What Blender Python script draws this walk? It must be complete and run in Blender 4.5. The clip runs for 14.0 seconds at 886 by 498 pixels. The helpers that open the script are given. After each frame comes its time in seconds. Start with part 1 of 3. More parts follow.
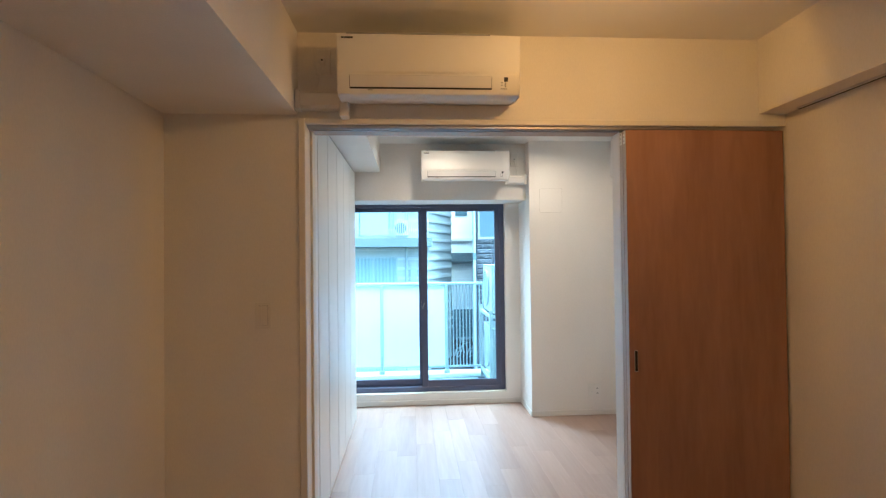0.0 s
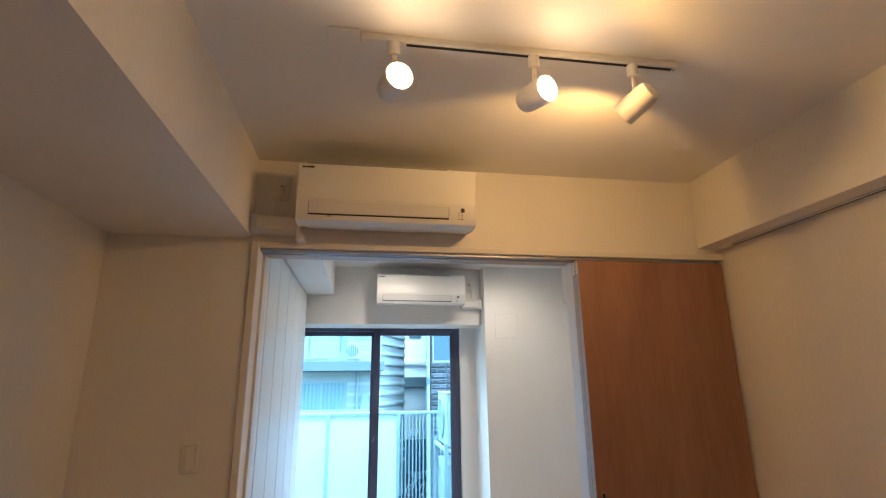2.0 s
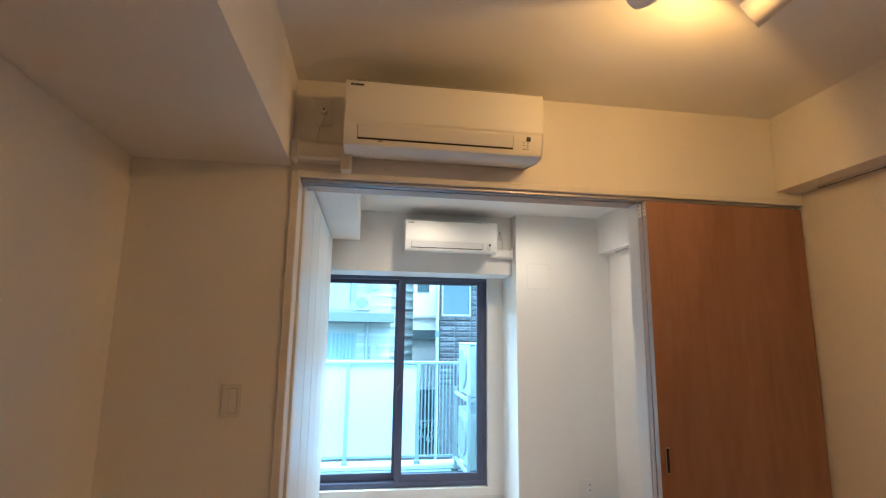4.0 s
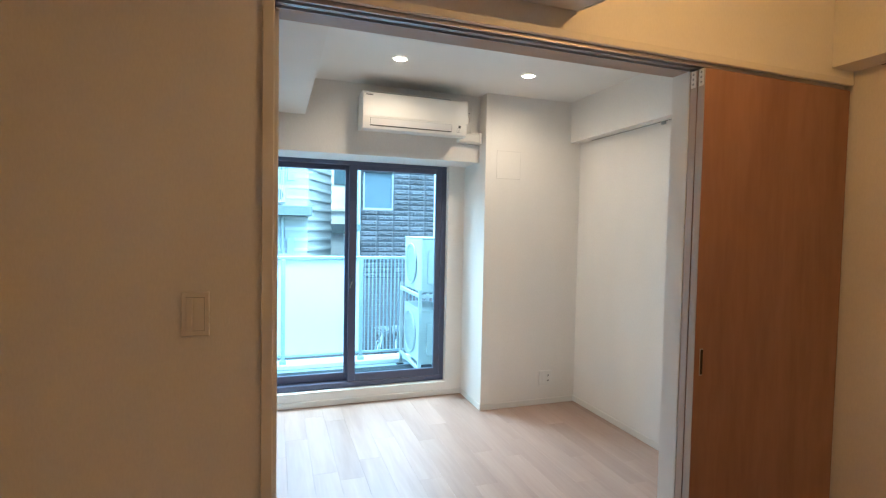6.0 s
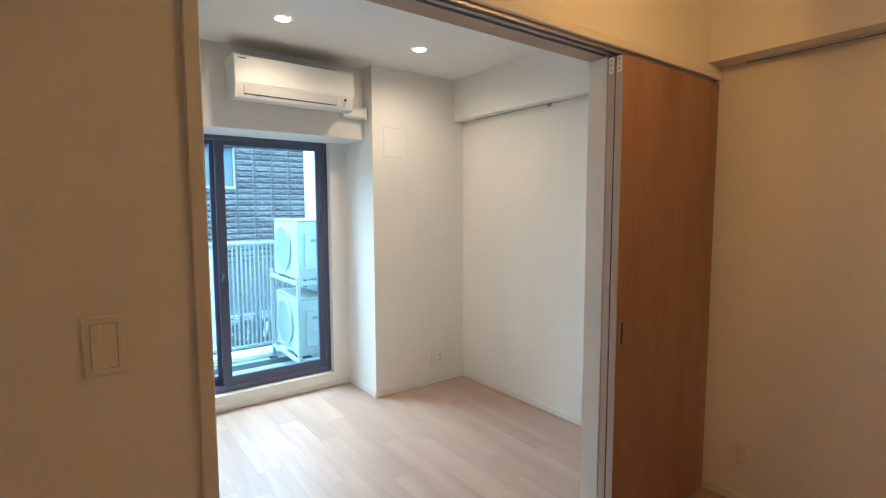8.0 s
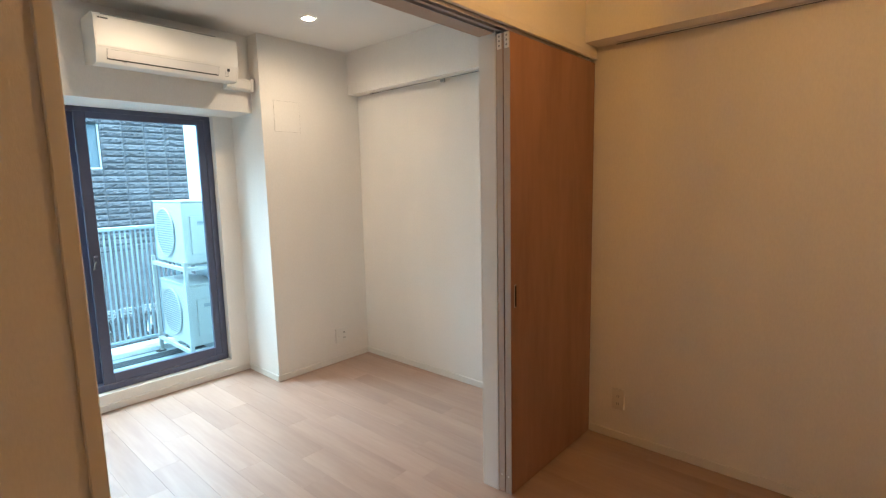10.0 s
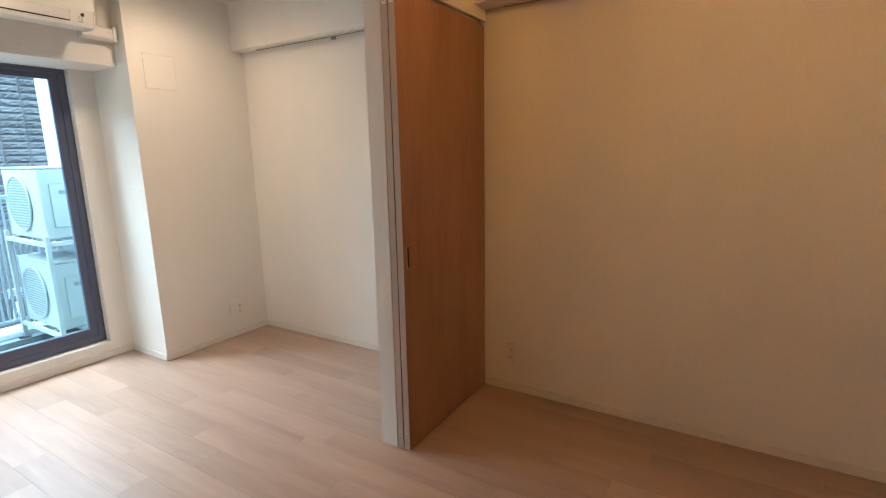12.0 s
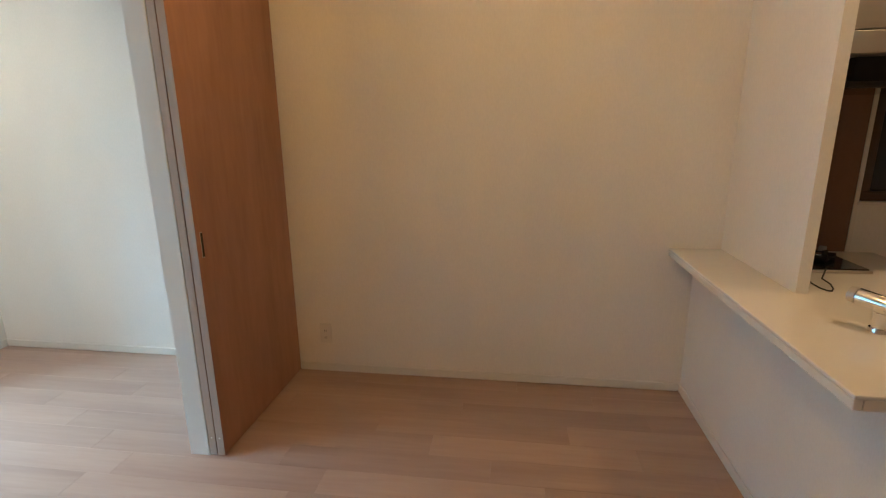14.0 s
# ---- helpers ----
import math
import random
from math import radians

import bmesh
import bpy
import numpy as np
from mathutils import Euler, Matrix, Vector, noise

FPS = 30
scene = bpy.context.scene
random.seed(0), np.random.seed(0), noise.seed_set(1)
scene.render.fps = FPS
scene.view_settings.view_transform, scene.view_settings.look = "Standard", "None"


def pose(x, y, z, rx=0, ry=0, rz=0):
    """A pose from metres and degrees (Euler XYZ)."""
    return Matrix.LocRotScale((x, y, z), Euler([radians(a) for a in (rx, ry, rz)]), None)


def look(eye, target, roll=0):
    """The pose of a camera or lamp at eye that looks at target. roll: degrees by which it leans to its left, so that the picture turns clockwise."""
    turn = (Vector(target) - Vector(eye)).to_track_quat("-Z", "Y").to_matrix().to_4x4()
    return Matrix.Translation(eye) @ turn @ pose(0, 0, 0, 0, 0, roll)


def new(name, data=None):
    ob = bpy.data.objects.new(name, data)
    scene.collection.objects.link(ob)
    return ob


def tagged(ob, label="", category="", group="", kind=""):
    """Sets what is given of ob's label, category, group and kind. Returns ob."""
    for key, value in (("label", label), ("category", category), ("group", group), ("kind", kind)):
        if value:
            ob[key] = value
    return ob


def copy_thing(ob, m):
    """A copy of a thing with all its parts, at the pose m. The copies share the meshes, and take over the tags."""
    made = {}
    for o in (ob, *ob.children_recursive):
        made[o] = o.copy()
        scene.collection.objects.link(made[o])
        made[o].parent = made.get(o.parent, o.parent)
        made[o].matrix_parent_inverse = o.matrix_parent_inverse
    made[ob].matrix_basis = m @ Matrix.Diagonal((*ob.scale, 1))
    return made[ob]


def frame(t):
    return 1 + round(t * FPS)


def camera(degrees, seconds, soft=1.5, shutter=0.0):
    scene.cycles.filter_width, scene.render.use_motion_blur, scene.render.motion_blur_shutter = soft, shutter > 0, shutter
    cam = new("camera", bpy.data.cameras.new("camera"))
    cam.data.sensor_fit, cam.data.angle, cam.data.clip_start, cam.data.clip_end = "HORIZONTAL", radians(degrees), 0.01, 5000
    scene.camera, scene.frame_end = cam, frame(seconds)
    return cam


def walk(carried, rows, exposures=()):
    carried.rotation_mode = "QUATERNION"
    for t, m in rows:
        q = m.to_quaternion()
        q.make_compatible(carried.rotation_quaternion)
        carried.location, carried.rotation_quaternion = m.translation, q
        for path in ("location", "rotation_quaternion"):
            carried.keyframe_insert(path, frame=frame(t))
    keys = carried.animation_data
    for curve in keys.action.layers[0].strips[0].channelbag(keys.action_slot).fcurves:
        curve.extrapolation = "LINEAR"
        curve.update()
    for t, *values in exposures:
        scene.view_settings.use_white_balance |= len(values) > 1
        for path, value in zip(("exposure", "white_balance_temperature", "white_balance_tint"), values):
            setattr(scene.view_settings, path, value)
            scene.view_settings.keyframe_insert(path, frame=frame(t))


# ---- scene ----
cam = camera(84.0, 14.0, soft=1.25)
# seconds, x, y, z, yaw, pitch, roll
PATH = [
    (0.0, -0.058, -0.028, 1.480, -3.60, 0.84, 0.65),
    (0.5, -0.056, -0.018, 1.502, -5.23, 5.06, 0.62),
    (1.0, -0.049, 0.004, 1.515, -7.78, 11.27, 0.72),
    (1.5, -0.051, 0.014, 1.520, -8.54, 13.86, 0.82),
    (2.0, -0.063, 0.024, 1.512, -8.94, 14.86, 0.60),
    (4.5, -0.315, 0.425, 1.470, -8.52, 6.92, -1.08),
    (5.0, -0.390, 0.588, 1.465, -9.38, 3.70, -1.34),
    (5.5, -0.492, 0.714, 1.456, -14.40, 0.62, -1.02),
    (6.0, -0.550, 0.846, 1.455, -18.86, -2.25, -1.10),
    (6.5, -0.615, 0.985, 1.458, -23.65, -3.42, -0.88),
    (7.0, -0.680, 1.075, 1.475, -25.70, -4.03, -0.64),
    (7.5, -0.768, 1.137, 1.490, -31.44, -4.47, -0.27),
    (10.0, -0.800, 1.111, 1.463, -48.29, -7.47, 1.25),
    (10.5, -0.783, 1.100, 1.455, -51.82, -8.37, 1.13),
    (11.0, -0.765, 1.087, 1.448, -54.19, -9.58, 1.20),
    (11.5, -0.758, 1.072, 1.431, -56.05, -10.24, 1.06),
    (12.0, -0.745, 1.042, 1.422, -58.65, -11.13, 1.11),
    (12.5, -0.757, 1.020, 1.428, -62.45, -11.97, 1.00),
    (13.0, -0.785, 1.008, 1.438, -66.80, -12.85, 0.90),
    (13.5, -0.773, 1.025, 1.432, -73.05, -13.70, 0.92),
    (14.0, -0.743, 1.088, 1.411, -82.04, -14.03, 0.64),
]
EXPOSURE = [(0.0, 3.15, 5800, 9), (0.5, 3.15, 5800, 9), (1.2, 3.02, 5500, 9), (2.2, 3.02, 5500, 9), (4.4, 3.15, 5750, 8), (7.5, 3.15, 6000, 8), (10.0, 3.13, 6550, 11), (12.8, 3.10, 6950, 16), (13.4, 3.24, 6550, 9), (14.0, 3.44, 5500, 2)]
walk(cam, [(t, pose(x, y, z, 90 + pitch, roll, yaw)) for t, x, y, z, yaw, pitch, roll in PATH], EXPOSURE)

# ---- plan, in metres ----
XL, XR, XRB = -1.20, 1.820, 1.900          # side walls; the bedroom's right wall
YP, YB = 2.318, 2.480                      # partition: dining side, bedroom side
YK = -2.40                                 # back wall of the kitchen
ZC, ZB = 2.545, 2.539                      # ceilings
HEAD = 2.098                               # underside of the door head
OX0, OX1 = -0.553, 0.995                   # clear opening of the partition
YBM = 4.586                                # face of the beam over the window
YPIL, XPIL = 4.452, 1.028                  # pillar
YW = 4.905                                 # inner face of the window wall
WX0, WX1, WZ0, WZ1 = -0.74, 0.881, 0.116, 2.022
BALX = 0.095                               # shift of the balcony along x
BALF = -0.10                               # balcony floor


# ---- world and light ----
SKYLAMP = 78.0
world = bpy.data.worlds.new("sky")
scene.world = world
world.use_nodes = True
wn = world.node_tree.nodes
sky = wn.new("ShaderNodeTexSky")
sky.sky_type, sky.sun_disc = "NISHITA", False
sky.sun_elevation, sky.sun_rotation = radians(60), radians(159.5)
sky.air_density, sky.dust_density = 1.0, 2.0
wn["Background"].inputs["Strength"].default_value = 0.15
world.node_tree.links.new(sky.outputs[0], wn["Background"].inputs["Color"])

sun = new("sun", bpy.data.lights.new("sun", "SUN"))
sun.data.energy, sun.data.angle, sun.data.color = 0.75, radians(25), (1, 0.97, 0.92)
sun.matrix_world = look((1.52, -4.06, 7.5), (0, 0, 0))


def spot(name, eye, target, watts, cone, color, size=0.03, blend=0.7):
    ob = new(name, bpy.data.lights.new(name, "SPOT"))
    ob.data.energy, ob.data.spot_size, ob.data.spot_blend = watts, radians(cone), blend
    ob.data.color, ob.data.shadow_soft_size = color, size
    ob.matrix_world = look(eye, target)
    return ob


# area lamp added above the balcony, for open sky falling in through the window
sky_fill = new("sky_fill", bpy.data.lights.new("sky_fill", "AREA"))
sky_fill.data.shape, sky_fill.data.size, sky_fill.data.size_y = "RECTANGLE", 3.0, 1.6
sky_fill.data.energy, sky_fill.data.color = SKYLAMP, (0.62, 0.87, 1.0)
sky_fill.matrix_world = look((-.1, 6.9, 3.7), (.1, 3.6, 0.2))

LAMP_A, LAMP_B, LAMP_C, LAMP_D, LAMP_K = 0.40, 0.78, 1.38, 4.4, 2.9


def globe(name, eye, watts, color, size=0.035):
    ob = new(name, bpy.data.lights.new(name, "POINT"))
    ob.data.energy, ob.data.color, ob.data.shadow_soft_size = watts, color, size
    ob.location = eye
    return ob


WARM = (1.0, 0.497, 0.122)
NEUTRAL = (1.0, 0.775, 0.53)
KITCHEN = (1.0, 0.575, 0.25)


# ---- materials ----
def mat(name, color, rough=0.5, metal=0.0, spread=0.05, by_piece=0.0, scale=6.0, grain=60.0, bump=0.1, bump_scale=400.0, spec=0.5, stretch=(1, 1, 1)):
    """Paint-like surface: colour varied at two scales, with fine relief."""
    m = bpy.data.materials.new(name)
    m.use_nodes = True
    nt, n = m.node_tree, m.node_tree.nodes
    b = n["Principled BSDF"]
    tc, mp = n.new("ShaderNodeTexCoord"), n.new("ShaderNodeMapping")
    mp.inputs["Scale"].default_value = stretch
    nt.links.new(tc.outputs["Object"], mp.inputs["Vector"])
    big, small, fine = n.new("ShaderNodeTexNoise"), n.new("ShaderNodeTexNoise"), n.new("ShaderNodeTexNoise")
    for node, sc in ((big, scale), (small, grain), (fine, bump_scale)):
        node.inputs["Scale"].default_value = sc
        node.inputs["Detail"].default_value = 3
        nt.links.new(mp.outputs[0], node.inputs["Vector"])
    mix = n.new("ShaderNodeMath")
    mix.operation = "ADD"
    nt.links.new(big.outputs[0], mix.inputs[0])
    nt.links.new(small.outputs[0], mix.inputs[1])
    ramp = n.new("ShaderNodeMapRange")
    ramp.inputs["From Min"].default_value, ramp.inputs["From Max"].default_value = 0.6, 1.4
    ramp.inputs["To Min"].default_value, ramp.inputs["To Max"].default_value = 1 - spread, 1 + spread
    nt.links.new(mix.outputs[0], ramp.inputs["Value"])
    mul = n.new("ShaderNodeVectorMath")
    mul.operation = "SCALE"
    mul.inputs[0].default_value = color
    nt.links.new(ramp.outputs[0], mul.inputs["Scale"])
    last = mul
    if by_piece:
        info, rng, last = n.new("ShaderNodeObjectInfo"), n.new("ShaderNodeMapRange"), n.new("ShaderNodeVectorMath")
        rng.inputs["To Min"].default_value, rng.inputs["To Max"].default_value = 1 - by_piece, 1 + by_piece
        last.operation = "SCALE"
        nt.links.new(info.outputs["Random"], rng.inputs["Value"])
        nt.links.new(mul.outputs[0], last.inputs[0])
        nt.links.new(rng.outputs[0], last.inputs["Scale"])
    nt.links.new(last.outputs[0], b.inputs["Base Color"])
    b.inputs["Roughness"].default_value, b.inputs["Metallic"].default_value = rough, metal
    b.inputs["Specular IOR Level"].default_value = spec
    if bump:
        bp = n.new("ShaderNodeBump")
        bp.inputs["Strength"].default_value, bp.inputs["Distance"].default_value = bump, 0.002
        nt.links.new(fine.outputs[0], bp.inputs["Height"])
        nt.links.new(bp.outputs[0], b.inputs["Normal"])
    return m


def wood(name, dark, light, rough, axis=2, long=0.05, rings=14.0, by_piece=0.0, streak=0.5, bump=0.06):
    """Grained wood, the grain along one axis; by_piece: how far single boards differ."""
    m = bpy.data.materials.new(name)
    m.use_nodes = True
    nt, n = m.node_tree, m.node_tree.nodes
    b = n["Principled BSDF"]
    tc, mp = n.new("ShaderNodeTexCoord"), n.new("ShaderNodeMapping")
    sc = [1.0, 1.0, 1.0]
    sc[axis] = long
    mp.inputs["Scale"].default_value = sc
    info = n.new("ShaderNodeObjectInfo")
    shift = n.new("ShaderNodeVectorMath")
    shift.operation = "MULTIPLY_ADD"
    comb = n.new("ShaderNodeCombineXYZ")
    for i in range(3):
        nt.links.new(info.outputs["Random"], comb.inputs[i])
    shift.inputs[1].default_value = (31, 17, 23) if by_piece else (0, 0, 0)
    nt.links.new(comb.outputs[0], shift.inputs[0])
    nt.links.new(tc.outputs["Object"], shift.inputs[2])
    nt.links.new(shift.outputs[0], mp.inputs["Vector"])
    broad, fine, pores = n.new("ShaderNodeTexNoise"), n.new("ShaderNodeTexNoise"), n.new("ShaderNodeTexNoise")
    for node, scale, detail in ((broad, rings, 4), (fine, rings * 8, 5), (pores, rings * 30, 2)):
        node.inputs["Scale"].default_value, node.inputs["Detail"].default_value = scale, detail
        node.inputs["Distortion"].default_value = 0.35
        nt.links.new(mp.outputs[0], node.inputs["Vector"])
    mixf = n.new("ShaderNodeMix")
    mixf.inputs[0].default_value = streak
    nt.links.new(broad.outputs[0], mixf.inputs[2])
    nt.links.new(fine.outputs[0], mixf.inputs[3])
    ramp = n.new("ShaderNodeValToRGB")
    ramp.color_ramp.elements[0].position, ramp.color_ramp.elements[1].position = 0.34, 0.68
    ramp.color_ramp.elements[0].color, ramp.color_ramp.elements[1].color = (*dark, 1), (*light, 1)
    nt.links.new(mixf.outputs[0], ramp.inputs[0])
    rng = n.new("ShaderNodeMapRange")
    rng.inputs["To Min"].default_value, rng.inputs["To Max"].default_value = 1 - by_piece, 1 + by_piece
    nt.links.new(info.outputs["Random"], rng.inputs["Value"])
    mul = n.new("ShaderNodeVectorMath")
    mul.operation = "SCALE"
    nt.links.new(ramp.outputs[0], mul.inputs[0])
    nt.links.new(rng.outputs[0], mul.inputs["Scale"])
    nt.links.new(mul.outputs[0], b.inputs["Base Color"])
    b.inputs["Roughness"].default_value = rough
    bp = n.new("ShaderNodeBump")
    bp.inputs["Strength"].default_value, bp.inputs["Distance"].default_value = bump, 0.001
    nt.links.new(pores.outputs[0], bp.inputs["Height"])
    nt.links.new(bp.outputs[0], b.inputs["Normal"])
    return m


def plain(name, color, rough=0.5, metal=0.0, emit=0.0):
    m = bpy.data.materials.new(name)
    m.use_nodes = True
    b = m.node_tree.nodes["Principled BSDF"]
    b.inputs["Base Color"].default_value = (*color, 1)
    b.inputs["Roughness"].default_value, b.inputs["Metallic"].default_value = rough, metal
    if emit:
        b.inputs["Emission Color"].default_value, b.inputs["Emission Strength"].default_value = (*color, 1), emit
    return m


WALLPAPER = mat("wallpaper", (0.84, 0.81, 0.765), 0.85, spread=0.045, scale=3, grain=170, bump=0.2, bump_scale=420, spec=0.25, stretch=(1, 1, 0.35))
CEILPAPER = mat("ceiling_paper", (0.85, 0.83, 0.795), 0.9, spread=0.015, scale=3, grain=150, bump=0.3, bump_scale=380, spec=0.2)
TRIM = mat("white_trim", (0.78, 0.75, 0.70), 0.45, spread=0.01, bump=0.03)
CLOSETW = mat("closet_white", (0.82, 0.82, 0.80), 0.4, spread=0.01, bump=0.02)
OAK = wood("pale_oak_floor", (0.372, 0.256, 0.202), (0.482, 0.350, 0.286), 0.34, axis=1, long=0.09, rings=6, by_piece=0.05, streak=0.28)
SEAM = mat("plank_seam", (0.20, 0.145, 0.115), 0.7, spread=0.1, bump=0.1)
DOORWOOD = wood("brown_door_wood", (0.26, 0.125, 0.080), (0.41, 0.220, 0.148), 0.38, axis=2, long=0.16, rings=4, streak=0.30)
EDGEBAND = mat("edge_band", (0.47, 0.385, 0.325), 0.45, spread=0.03, bump=0.03)
HEADWOOD = mat("head_lining", (0.42, 0.30, 0.225), 0.5, spread=0.03, bump=0.05)
ALU = mat("brushed_aluminium", (0.52, 0.50, 0.50), 0.5, 0.9, spread=0.03, bump=0.05, stretch=(1, 1, 0.05))
GAPSHADE = plain("closet_gap_shade", (0.13, 0.13, 0.125), 0.7)
# near-black: paints the shade in gaps, slots and recesses; also one screw
DARK = plain("gap_shade_and_screw", (0.012, 0.011, 0.010), 0.7)
# dark bronze, with the daylight's blue glare put into its colour
BRONZEGLARE = mat("bronze_glare_frame", (0.100, 0.112, 0.175), 0.34, 0.35, spread=0.08, bump=0.05)
PLASTIC = mat("white_plastic", (0.82, 0.80, 0.76), 0.5, spread=0.008, bump=0.0, spec=0.3)
FLAPM = mat("flap_plastic", (0.76, 0.74, 0.72), 0.35, spread=0.008, bump=0.0)
GREYINK = plain("grey_print", (0.35, 0.34, 0.33), 0.5)
DARKINK = plain("dark_print", (0.05, 0.05, 0.055), 0.4)
STEEL = mat("brushed_steel", (0.50, 0.46, 0.42), 0.38, 0.7, spread=0.05, bump=0.04, stretch=(1, 0.05, 1))
CHROME = plain("chrome", (0.85, 0.85, 0.85), 0.08, 1.0)
COUNTER = mat("white_stone_counter", (0.83, 0.81, 0.78), 0.16, spread=0.02, scale=20, grain=300, bump=0.0)
BLACKGLASS = plain("black_glass", (0.012, 0.012, 0.013), 0.08)
CASTIRON = mat("cast_iron", (0.015, 0.015, 0.016), 0.55, 0.3, spread=0.2, bump=0.2)
BROWNPANEL = mat("brown_kitchen_panel", (0.19, 0.095, 0.055), 0.28, spread=0.06, bump=0.0)
RAILWHITE = mat("balcony_white_metal", (0.38, 0.46, 0.49), 0.4, 0.2, spread=0.03, bump=0.03)
CONCRETE = mat("balcony_sheet", (0.34, 0.37, 0.38), 0.6, spread=0.08, scale=4, grain=40, bump=0.3, bump_scale=150)
RENDERWALL = mat("outer_plaster", (0.72, 0.74, 0.74), 0.9, spread=0.06, scale=2, grain=40, bump=0.4, bump_scale=120)
UNITW = mat("outdoor_unit_metal", (0.50, 0.485, 0.455), 0.42, 0.0, spread=0.03, scale=4, bump=0.02)
GRILLE = mat("grille_grey", (0.27, 0.30, 0.31), 0.5, spread=0.05, bump=0.0)
RUBBER = plain("black_rubber", (0.03, 0.03, 0.032), 0.7)
SLATE = mat("split_face_tile", (0.075, 0.083, 0.095), 0.8, spread=0.4, by_piece=0.25, scale=9, grain=40, bump=0.9, bump_scale=60)
JOINT = mat("dark_joint", (0.05, 0.055, 0.06), 0.9, spread=0.1, bump=0.2)
GREYTILE = mat("grey_facade_tile", (0.43, 0.49, 0.50), 0.6, spread=0.12, scale=2, grain=20, bump=0.2, bump_scale=60)
SLABTILE = mat("balcony_slab_edge", (0.13, 0.17, 0.18), 0.6, spread=0.1, bump=0.1)
BANDTILE = mat("pale_band_tile", (0.56, 0.62, 0.63), 0.6, spread=0.08, bump=0.1)
PALEWALL = mat("pale_facade", (0.86, 0.86, 0.84), 0.85, spread=0.05, scale=1.5, grain=20, bump=0.3, bump_scale=60)
DARKPANE = plain("far_window_pane", (0.10, 0.16, 0.19), 0.1)
FARPANEL = mat("far_balcony_panel", (0.27, 0.37, 0.39), 0.3, spread=0.04, scale=2, bump=0.0)
CURTAIN = mat("pale_curtain", (0.30, 0.42, 0.45), 0.9, spread=0.1, scale=12, bump=0.1)
ASPHALT = mat("asphalt", (0.05, 0.05, 0.052), 0.9, spread=0.2, bump=0.5, bump_scale=80)
BULB = plain("lit_bulb", (1.0, 0.64, 0.32), 0.5, emit=10.0)
DISC = plain("lit_downlight", (1.0, 0.88, 0.70), 0.5, emit=6.0)


def glass(name, tint=(0.76, 0.95, 1.0), rough=0.0):
    """Thin clear pane: mostly see-through, with a mirror glint."""
    m = bpy.data.materials.new(name)
    m.use_nodes = True
    nt, n = m.node_tree, m.node_tree.nodes
    n.remove(n["Principled BSDF"])
    tr, gl, mix, fr = n.new("ShaderNodeBsdfTransparent"), n.new("ShaderNodeBsdfGlossy"), n.new("ShaderNodeMixShader"), n.new("ShaderNodeFresnel")
    tr.inputs[0].default_value, gl.inputs["Roughness"].default_value = (*tint, 1), rough
    fr.inputs["IOR"].default_value = 1.35
    nt.links.new(fr.outputs[0], mix.inputs[0])
    nt.links.new(tr.outputs[0], mix.inputs[1])
    nt.links.new(gl.outputs[0], mix.inputs[2])
    nt.links.new(mix.outputs[0], n["Material Output"].inputs[0])
    return m


GLASS = glass("window_glass")


def milk(name, color):
    """White panel that lets daylight glow through."""
    m = bpy.data.materials.new(name)
    m.use_nodes = True
    nt, n = m.node_tree, m.node_tree.nodes
    tl, add = n.new("ShaderNodeBsdfTranslucent"), n.new("ShaderNodeMixShader")
    b = n["Principled BSDF"]
    b.inputs["Base Color"].default_value, b.inputs["Roughness"].default_value = (*color, 1), .25
    noise_tex, rng = n.new("ShaderNodeTexNoise"), n.new("ShaderNodeMapRange")
    noise_tex.inputs["Scale"].default_value = 3
    rng.inputs["To Min"].default_value, rng.inputs["To Max"].default_value = .84, .92
    nt.links.new(noise_tex.outputs[0], rng.inputs["Value"])
    nt.links.new(rng.outputs[0], add.inputs[0])
    tl.inputs[0].default_value = (*color, 1)
    nt.links.new(b.outputs[0], add.inputs[1])
    nt.links.new(tl.outputs[0], add.inputs[2])
    nt.links.new(add.outputs[0], n["Material Output"].inputs[0])
    return m


MILK = milk("milk_glass", (0.95, 0.96, 0.97))


# ---- mesh helpers ----
def bx(bm, x0, y0, z0, x1, y1, z1, bevel=0.0, seg=1):
    """Add a box, its edges bevelled, to bm. Returns bm."""
    r = bmesh.ops.create_cube(bm, size=1.0, matrix=Matrix.Translation(((x0 + x1) / 2, (y0 + y1) / 2, (z0 + z1) / 2)) @ Matrix.Diagonal((abs(x1 - x0), abs(y1 - y0), abs(z1 - z0), 1)))
    if bevel:
        edges = {e for v in r["verts"] for e in v.link_edges}
        bmesh.ops.bevel(bm, geom=list(edges), offset=bevel, segments=seg, affect="EDGES", profile=0.5)
    return bm


def box(*a, **k):
    return bx(bmesh.new(), *a, **k)


def cyl(bm, p0, p1, r0, r1=None, seg=24, caps=True):
    p0, p1 = Vector(p0), Vector(p1)
    q = (p1 - p0).to_track_quat("Z", "Y").to_matrix().to_4x4()
    bmesh.ops.create_cone(bm, cap_ends=caps, segments=seg, radius1=r0, radius2=r0 if r1 is None else r1, depth=(p1 - p0).length, matrix=Matrix.Translation((p0 + p1) / 2) @ q)
    return bm


